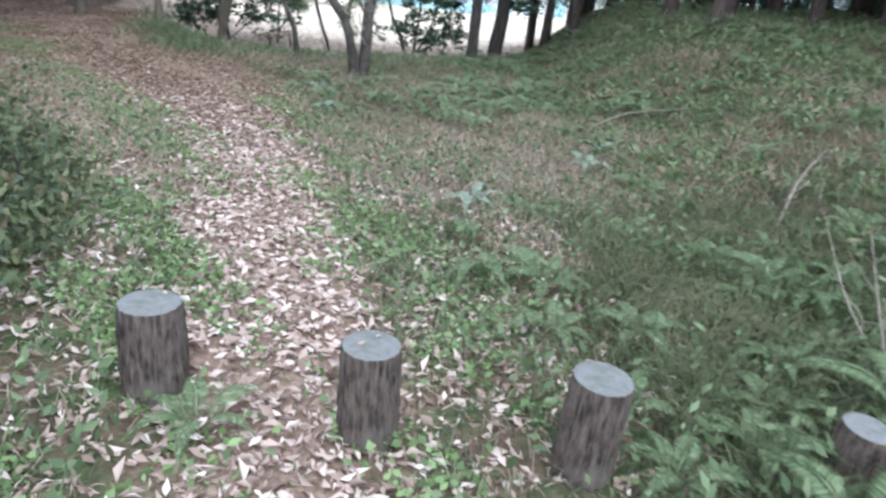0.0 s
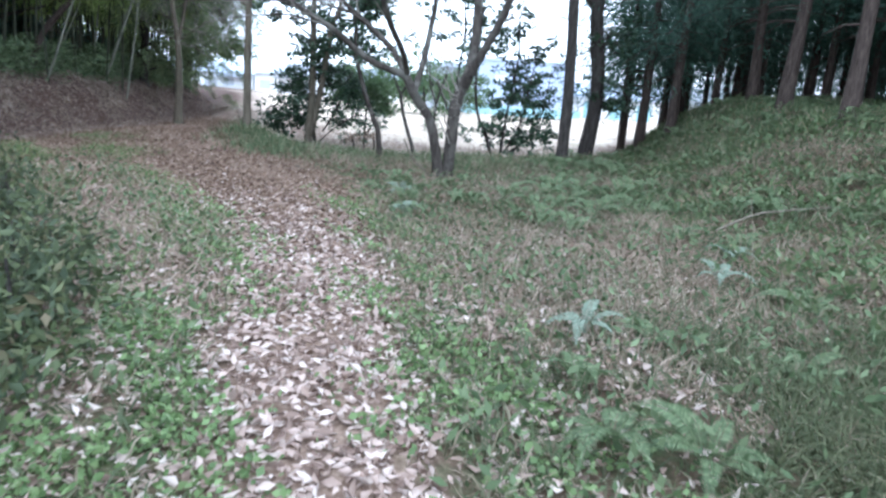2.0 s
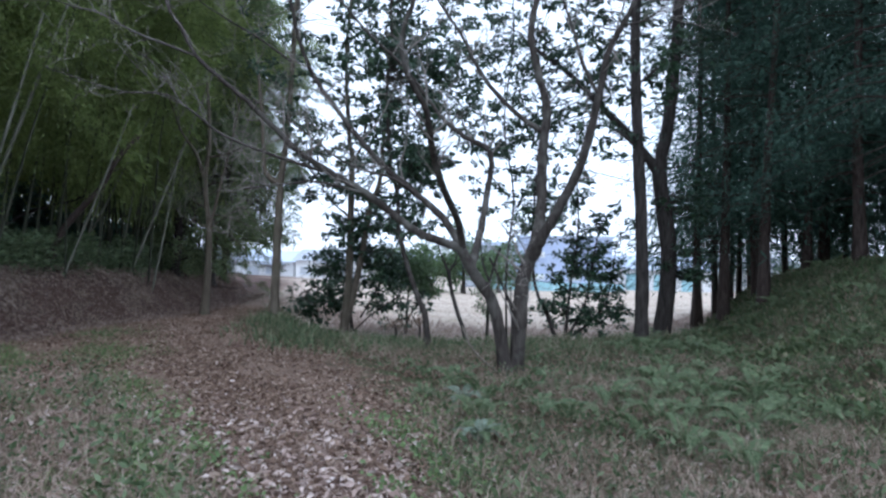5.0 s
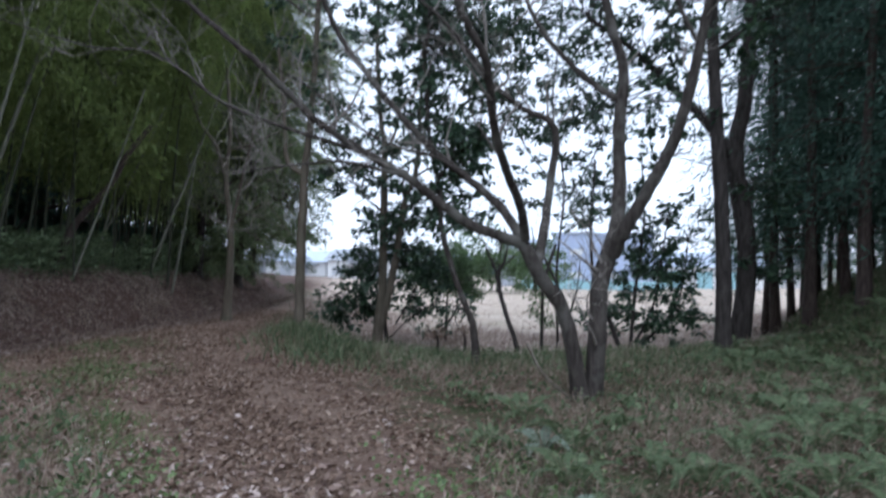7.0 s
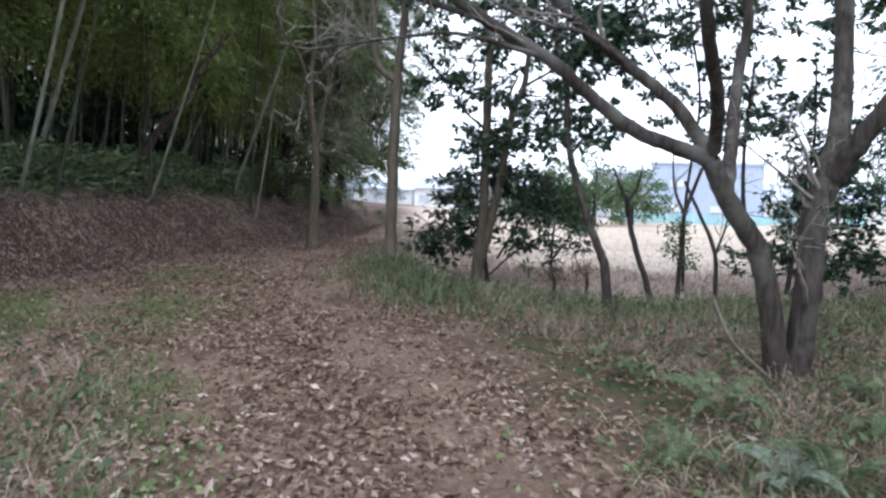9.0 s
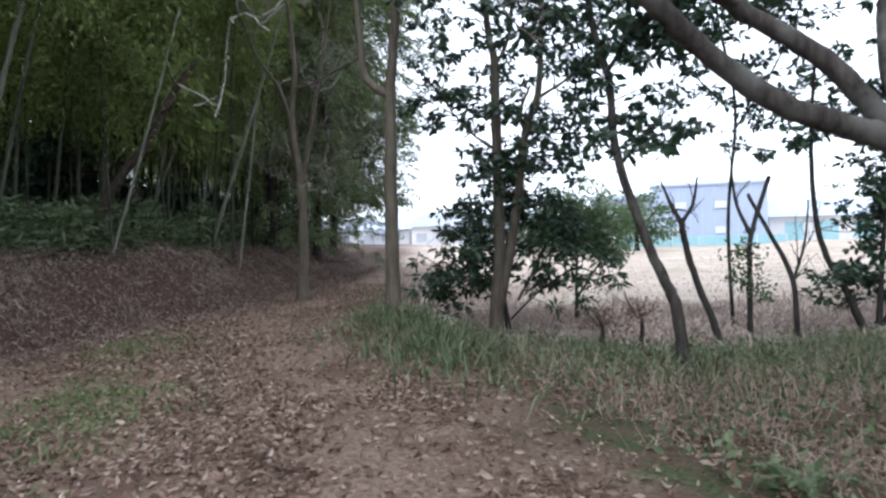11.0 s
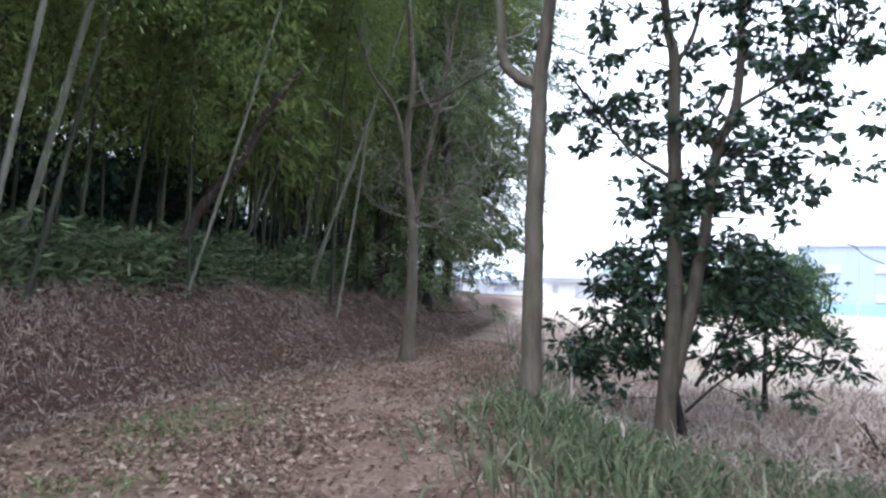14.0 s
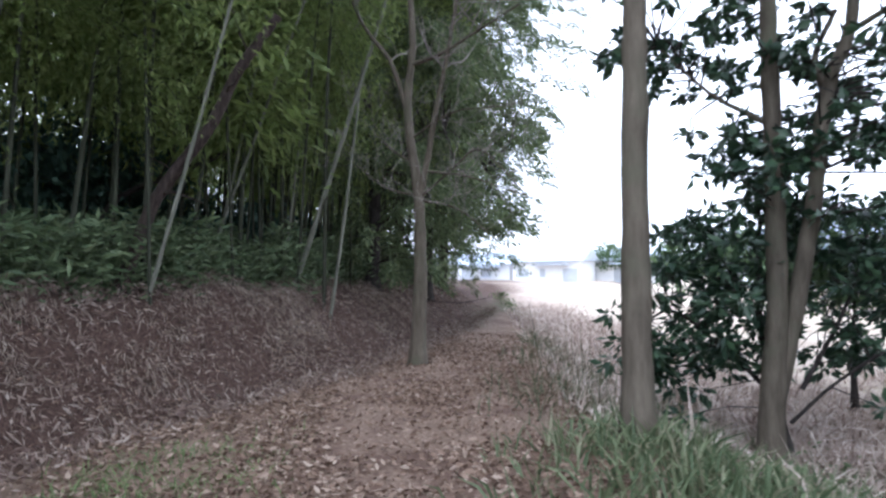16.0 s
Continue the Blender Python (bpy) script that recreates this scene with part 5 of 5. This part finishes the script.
stuff("dead_bracken", blade_mesh("dead_bracken", on_land(x, y, 0.0), upright(len(x), 1.3), rng.uniform(0.1, 0.3, len(x)) * np.clip(0.3 + y / 10, 0.4, 1), LEAF_BRACKEN, 0.0032, 0.35), "brown dead bracken and stalks in the grass", "dead bracken")

# tall green grass between the track and the field
def strip(x, y):
    d = field_y(x) - y
    side = np.clip((x - path_x(y) - path_half(y) + 0.9 + 0.7 * waves(x, y, 2.7, 21.0)) / 2.8, 0, 1)
    return side * smooth01((x + 7.4) / 1.2) * (1 - 0.75 * smooth01((y - 15.9) / 0.8) * smooth01((-3.6 - x) / 1.0)) * smooth01((4.2 - d) / 2.5) * smooth01((d + 0.2) / 0.9)


x, y = scatter(120000, -10.5, 3, 8.5, 25, lambda x, y: strip(x, y) * smooth01(0.8 + 0.7 * waves(x, y, 2.0, 9.0)) * 0.9)
stuff("tall_grass", blade_mesh("tall_grass", on_land(x, y, -0.02), upright(len(x), 0.4), rng.uniform(0.1, 0.34, len(x)), GRASS_GREEN, 0.0065, 0.3), "long green grass edging the field", "grass")

x, y = -5.9 + rng.normal(size=3600) * 0.8, 15.5 + rng.normal(size=3600) * 0.8
k = x - path_x(y) > 1.3 + 0.5 * rng.normal(size=len(x))
x, y = x[k], y[k]
stuff("broad_grass", blade_mesh("broad_grass", on_land(x, y, -0.02), upright(len(x), 0.42), rng.uniform(0.14, 0.36, len(x)), GRASS_GREEN, 0.009, 0.35), "broad-bladed grass round the foot of a tree", "grass")

# dry grass along the field's edge
x, y = scatter(420000, -17, 12, 14, 44, lambda x, y: np.clip(belt_mask(x, y) * smooth01((y - field_y(x) + 1.6) / 1.2), 0, 1) * smooth01((x - bank_x(y) - 0.5) / 1.0) * (0.3 + 0.7 * smooth01(0.5 + waves(x, y, 1.9, 5.0))) * np.clip(1.7 - y / 26, 0.25, 1) * 0.75)
stuff("dry_grass", blade_mesh("dry_grass", on_land(x, y, -0.02), upright(len(x), 0.75), rng.uniform(0.12, 0.46, len(x)) * (0.7 + 0.5 * smooth01(0.5 + waves(x, y, 2.7, 5.0))), GRASS_BELT, 0.012, 0.6), "matted pinkish-brown dead grass at the field's edge", "grass")
x, y = scatter(60000, -25, 16, 20, 60, lambda x, y: smooth01((y - field_y(x) - 1) / 3) * np.clip(1.5 - y / 45, 0.1, 1) * 0.6)
stuff("stubble", blade_mesh("stubble", on_land(x, y, -0.02), upright(len(x), 0.6), rng.uniform(0.06, 0.18, len(x)), GRASS_DRY, 0.012, 0.4), "short straw stubble of the mown field", "stubble")

# thin weed stalks at the corner of the field
x, y = scatter(260, -10, -6.6, 18.5, 25, lambda x, y: np.exp(-((y - field_y(x)) / 1.4) ** 2) * 0.7)
stuff("weed_stalks", blade_mesh("weed_stalks", on_land(x, y, -0.02), upright(len(x), 0.14), rng.uniform(0.5, 1.25, len(x)), GRASS_MIX, 0.006, 0.1), "thin withered weed stalks at the corner of the field", "weeds")
x, y = scatter(9000, -10, -6.4, 17.5, 25, lambda x, y: np.exp(-((y - field_y(x) + 0.5) / 1.5) ** 2) * smooth01(0.4 + waves(x, y, 1.8, 2.0)))
stuff("corner_grass", blade_mesh("corner_grass", on_land(x, y, -0.02), upright(len(x), 0.4), rng.uniform(0.15, 0.5, len(x)), GRASS_MIX, 0.006, 0.3), "yellowing grass at the corner of the field", "grass")

# the bank: hanging dead leaves below, dwarf bamboo above
x, y = scatter(430000, -17, -2.4, -2, 34, lambda x, y: smooth01((y + 2) / 4) * smooth01((bank_x(y) - x + 0.9) / 0.6) * smooth01((x - bank_x(y) + 2.4) / 0.8) * np.clip(1.2 - y / 40, 0.3, 1) * (0.6 + 0.4 * smooth01(0.5 + 1.0 * waves(x, y, 1.7, 11.0))) * 0.95)
stuff("bank_litter", leaf_mesh("bank_litter", on_land(x, y, rng.uniform(0, 0.16, len(x))), np.stack([0.5 + rng.normal(size=len(x)) * 0.7, rng.normal(size=len(x)) * 0.7, -0.5 + rng.normal(size=len(x)) * 0.6], -1), rng.uniform(0.05, 0.14, len(x)), LEAF_BANK, 0.2, 0.07), "dead brown leaves hanging over the earth bank", "dead leaves")
x, y = scatter(400000, -19, -5, 4, 36, lambda x, y: smooth01((y - 4) / 4) * smooth01((36 - y) / 4) * smooth01((bank_x(y) - x - 1.0 + 0.3 * waves(x, y, 1.6, 8.0)) / 0.5) * smooth01((x - bank_x(y) + 6) / 3.0) * np.clip(1.25 - y / 38, 0.3, 1))
stuff("dwarf_bamboo", leaf_mesh("dwarf_bamboo", on_land(x, y, rng.uniform(0, 1, len(x)) * (0.85 + 0.3 * waves(x, y, 2.2, 3.0))), upright(len(x), 1.2) - [0, 0, 0.6], rng.uniform(0.1, 0.24, len(x)), LEAF_SASA, 0.22, 0.05), "dense green dwarf bamboo under the grove", "undergrowth")

x, y = scatter(130000, -14, -6, 8, 26, lambda x, y: smooth01((bank_x(y) - x - 0.15) / 0.5) * smooth01((x - bank_x(y) + 1.7) / 0.5) * (0.12 + 0.88 * smooth01(0.4 + 1.5 * waves(x, y, 1.5, 12.0))) * 0.95)
stuff("hanging_straw", blade_mesh("hanging_straw", on_land(x, y, 0.04), np.stack([0.8 + rng.normal(size=len(x)) * 0.35, -0.3 + rng.normal(size=len(x)) * 0.4, -0.45 + rng.normal(size=len(x)) * 0.35], -1), rng.uniform(0.08, 0.28, len(x)), LEAF_STRAW, 0.0032, 0.35), "bleached dead grass hanging down the bank", "dead grass")

# short grass beside the track
x, y = scatter(130000, -11, -1, 5, 17, lambda x, y: smooth01((y - 5) / 2) * smooth01((17 - y) / 3) * smooth01((path_x(y) - x - 0.5) / 1.0) * smooth01((x - bank_x(y) - 0.6) / 0.8) * smooth01(0.5 + 1.2 * waves(x, y, 1.4, 15.0)) * 0.9)
stuff("short_grass", blade_mesh("short_grass", on_land(x, y, 0.0), upright(len(x), 0.8), rng.uniform(0.05, 0.16, len(x)), GRASS_SHORT, 0.004, 0.4), "short green grass between the fallen leaves", "grass")

# dark bushy growth left of the first steps
x, y = scatter(75000, -10, -2.2, -7, 10, lambda x, y: smooth01((bank_x(y) - x + 0.5) / 0.8) * smooth01((x + 10 + 0.6 * waves(x, y, 1.5)) / 4) * smooth01((y + 7) / 4) * smooth01((10 - y) / 2) * smooth01(0.8 + 0.8 * waves(x, y, 2.2, 5.0)) * 0.8)
stuff("bank_undergrowth", leaf_mesh("bank_undergrowth", on_land(x, y, rng.uniform(0, 0.4, len(x))), upright(len(x), 1.0), rng.uniform(0.05, 0.13, len(x)), LEAF_LOW, 0.36, 0.06), "dark low bushes beside the path", "undergrowth")


# ---- fallen branches and stubs ----
def fallen_branch(pts, r, label):
    p = np.array(pts, float)
    p[:, 2] += land(p[:, 0], p[:, 1])
    o = p[0].copy()
    t = thing("fallen_branch", o, label, "branch", "fallen branches")
    c = spline(p - o, 6)
    sp = Soup()
    sp.tube(c, np.linspace(r, r * 0.4, len(c)), 7, 0.06)
    child("stem", sp.mesh("stem", DEAD_WOOD), t)
    tw = Soup()
    grow_twigs(tw, c, np.linspace(r, r * 0.4, len(c)), 4, 0.35, 0.2, 1, 0.1)
    child("twig_spray", tw.mesh("twig_spray", DEAD_WOOD), t)["kind"] = "stuff"
    return t


DEAD_WOOD = bark("bleached_dead_wood", (0.12, 0.098, 0.078), (0.27, 0.235, 0.195), 10)
fallen_branch([(2.04, 8.2, 0.25), (2.5, 8.5, 0.36), (2.92, 8.8, 0.34), (3.38, 8.8, 0.2)], 0.012, "bleached fallen branch arching over the mound's foot")
fallen_branch([(3.0, 5.2, 0.05), (3.3, 5.6, 0.3), (3.7, 6.0, 0.4)], 0.014, "thin dead branch caught in the ferns")
fallen_branch([(2.5, 3.0, 0.0), (2.4, 3.3, 0.3), (2.35, 3.55, 0.6)], 0.009, "upright dead stalk among ferns")
fallen_branch([(2.45, 2.85, 0.0), (2.5, 3.2, 0.35), (2.55, 3.5, 0.65)], 0.008, "upright dead stalk with a forked tip")
fallen_branch([(-1.9, 11.9, 0.7), (-1.75, 11.95, 0.4), (-1.5, 12.05, 0.15), (-1.35, 12.2, 0.0)], 0.016, "bleached dead branch leaning at the foot of the oak")
for bx, by, bh in ((-3.35, 16.2, 0.62), (-3.75, 15.9, 0.5)):
    make_tree("broken_stub", "dark broken sapling stub in the grass", [
        ([(bx, by, 0), (bx + 0.03, by, bh * 0.4), (bx - 0.02, by, bh * 0.75)], 0.028, 0.02),
        ([(bx - 0.02, by, bh * 0.5), (bx - 0.12, by, bh * 0.8), (bx - 0.16, by, bh)], 0.012, 0.006)], BARK_OAK, 0, group="broken stubs", leaf_mat=LEAF_BROWN, leaf=0.05, per=16, spread=0.1, blobs=[(bx, by, bh * 0.6, 0.14, 9)])


def low_bush(x, y, r):
    z = float(land(x, y))
    make_tree("low_bush", "dark low evergreen bush beside the path", [
        ([(x, y, z), (x + 0.05, y, z + 0.2), (x, y + 0.05, z + 0.45)], 0.015, 0.006),
        ([(x, y, z + 0.05), (x - 0.2, y, z + 0.2), (x - 0.3, y + 0.1, z + 0.35)], 0.01, 0.005)],
        BARK_DARK, 3, 0.3, depth=1, leaf_mat=LEAF_LOW, leaf=0.085, per=14, spread=0.15, dense=1.0, group="low bushes beside the path",
        blobs=[(x, y, z + 0.26, r, 30), (x - r * 0.8, y + 0.2, z + 0.22, r * 0.8, 22), (x + r * 0.7, y - 0.25, z + 0.14, r * 0.6, 12)])


for x, y, r in ((-2.35, 3.5, 0.28), (-2.65, 4.2, 0.32), (-3.0, 5.0, 0.34), (-2.3, 2.9, 0.22), (-3.9, 5.7, 0.36), (-4.6, 6.6, 0.36), (-3.5, 3.7, 0.36), (-5.3, 7.2, 0.4)):
    low_bush(x, y, r)

# bleached ferns among the green ones
LEAF_BLEACHED = leafy("bleached_fern_fronds", [(0.1, (0.12, 0.16, 0.115)), (0.5, (0.2, 0.25, 0.19)), (0.9, (0.31, 0.36, 0.29))], 0.6, 0.25)
pale_fern = fern(0, 6, 0.24)
tagged(pale_fern, "bleached pale fern standing out among green ones", "fern", "bleached ferns")
for o in pale_fern.children:
    o.data.materials[0] = LEAF_BLEACHED
for k, (x, y) in enumerate(((0.45, 5.2), (1.73, 6.9), (2.05, 7.7), (-1.3, 8.75), (-1.6, 10.2))):
    m = Matrix.Translation((x, y, float(land(x, y)) + 0.02)) @ Euler((0.1, 0.1 * k - 0.2, 1.1 * k)).to_matrix().to_4x4()
    if k == 0:
        pale_fern.matrix_basis = m
    else:
        copy_thing(pale_fern, m)

# dry leaves that fell on the posts
for px, py, pz, turn in ((-0.19, 2.2, 0.433, 0.4), (-1.0, 2.46, 0.433, 2.0), (-0.1, 2.28, 0.433, 4.0)):
    me = leaf_mesh("fallen_leaf", np.zeros((1, 3)), np.array([[math.cos(turn), math.sin(turn), 0.05]]), 0.035, LEAF_DRY, 0.5, 0.1)
    lf = tagged(new("fallen_leaf", me), "small dry leaf lying on a post's cut top", "leaf", "leaves on the posts")
    lf.matrix_basis = Matrix.Translation((px, py, pz + float(land(px, py))))

# utility pole, van and back shed beyond the field
pole = thing("utility_pole", (-42.6, 105, -0.45), "thin pale utility pole beyond the straw field", "pole")
sp = Soup()
sp.tube(np.array([[0, 0, -0.3], [0, 0, 4], [0, 0, 8.0]]), np.array([0.16, 0.14, 0.11]), 8)
child("shaft", sp.mesh("shaft", WHITE_WALL), pole)
box("crossarm", -0.9, -0.06, 7.2, 0.9, 0.06, 7.34, WHITE_WALL, pole)
box("insulator", -0.75, -0.05, 7.34, -0.65, 0.05, 7.55, WHITE_WALL, pole, bevel=0)
box("insulator", 0.65, -0.05, 7.34, 0.75, 0.05, 7.55, WHITE_WALL, pole, bevel=0)

van = thing("parked_van", (-7.4, 76.2, -0.45), "small white van parked beside the teal screen", "van")
box("body", -1.5, -0.75, 0.3, 1.6, 0.75, 1.25, WHITE_WALL, van, bevel=0.12)
box("cabin", -0.9, -0.7, 1.25, 1.55, 0.7, 1.9, WHITE_WALL, van, bevel=0.18)
box("side_window", -0.5, -0.72, 1.35, 0.4, -0.69, 1.75, DARK_GLASS, van, bevel=0)
box("side_window", 0.55, -0.72, 1.35, 1.35, -0.69, 1.75, DARK_GLASS, van, bevel=0)
TYRE = plain("tyre_rubber", (0.03, 0.03, 0.03), 0.8)
for wx in (-0.95, 1.0):
    for wy in (-0.7, 0.7):
        bm = bmesh.new()
        bmesh.ops.create_cone(bm, cap_ends=True, segments=16, radius1=0.3, radius2=0.3, depth=0.2, matrix=Matrix.Translation((wx, wy, 0.3)) @ Matrix.Rotation(radians(90), 4, "X"))
        bmesh.ops.bevel(bm, geom=bm.edges[:], offset=0.03, segments=1, affect="EDGES")
        wheel = part("wheel", bm, TYRE, van)
        bm = bmesh.new()
        bmesh.ops.create_cone(bm, cap_ends=True, segments=16, radius1=0.17, radius2=0.15, depth=0.22, matrix=Matrix.Translation((wx, wy, 0.3)) @ Matrix.Rotation(radians(90), 4, "X"))
        part("rim", bm, ROOF_BLUE, wheel, "pale metal rim")

back = thing("back_shed", (-7.6, 90, -0.45), "grey shed with a flat pale roof behind trees", "building")
box("wall", -4.5, -3, 0, 2.4, 3, 5.3, GREY_ROOF, back)
box("roof", -4.9, -3.5, 5.3, 2.8, 3.4, 5.75, ROOF_BLUE, back)
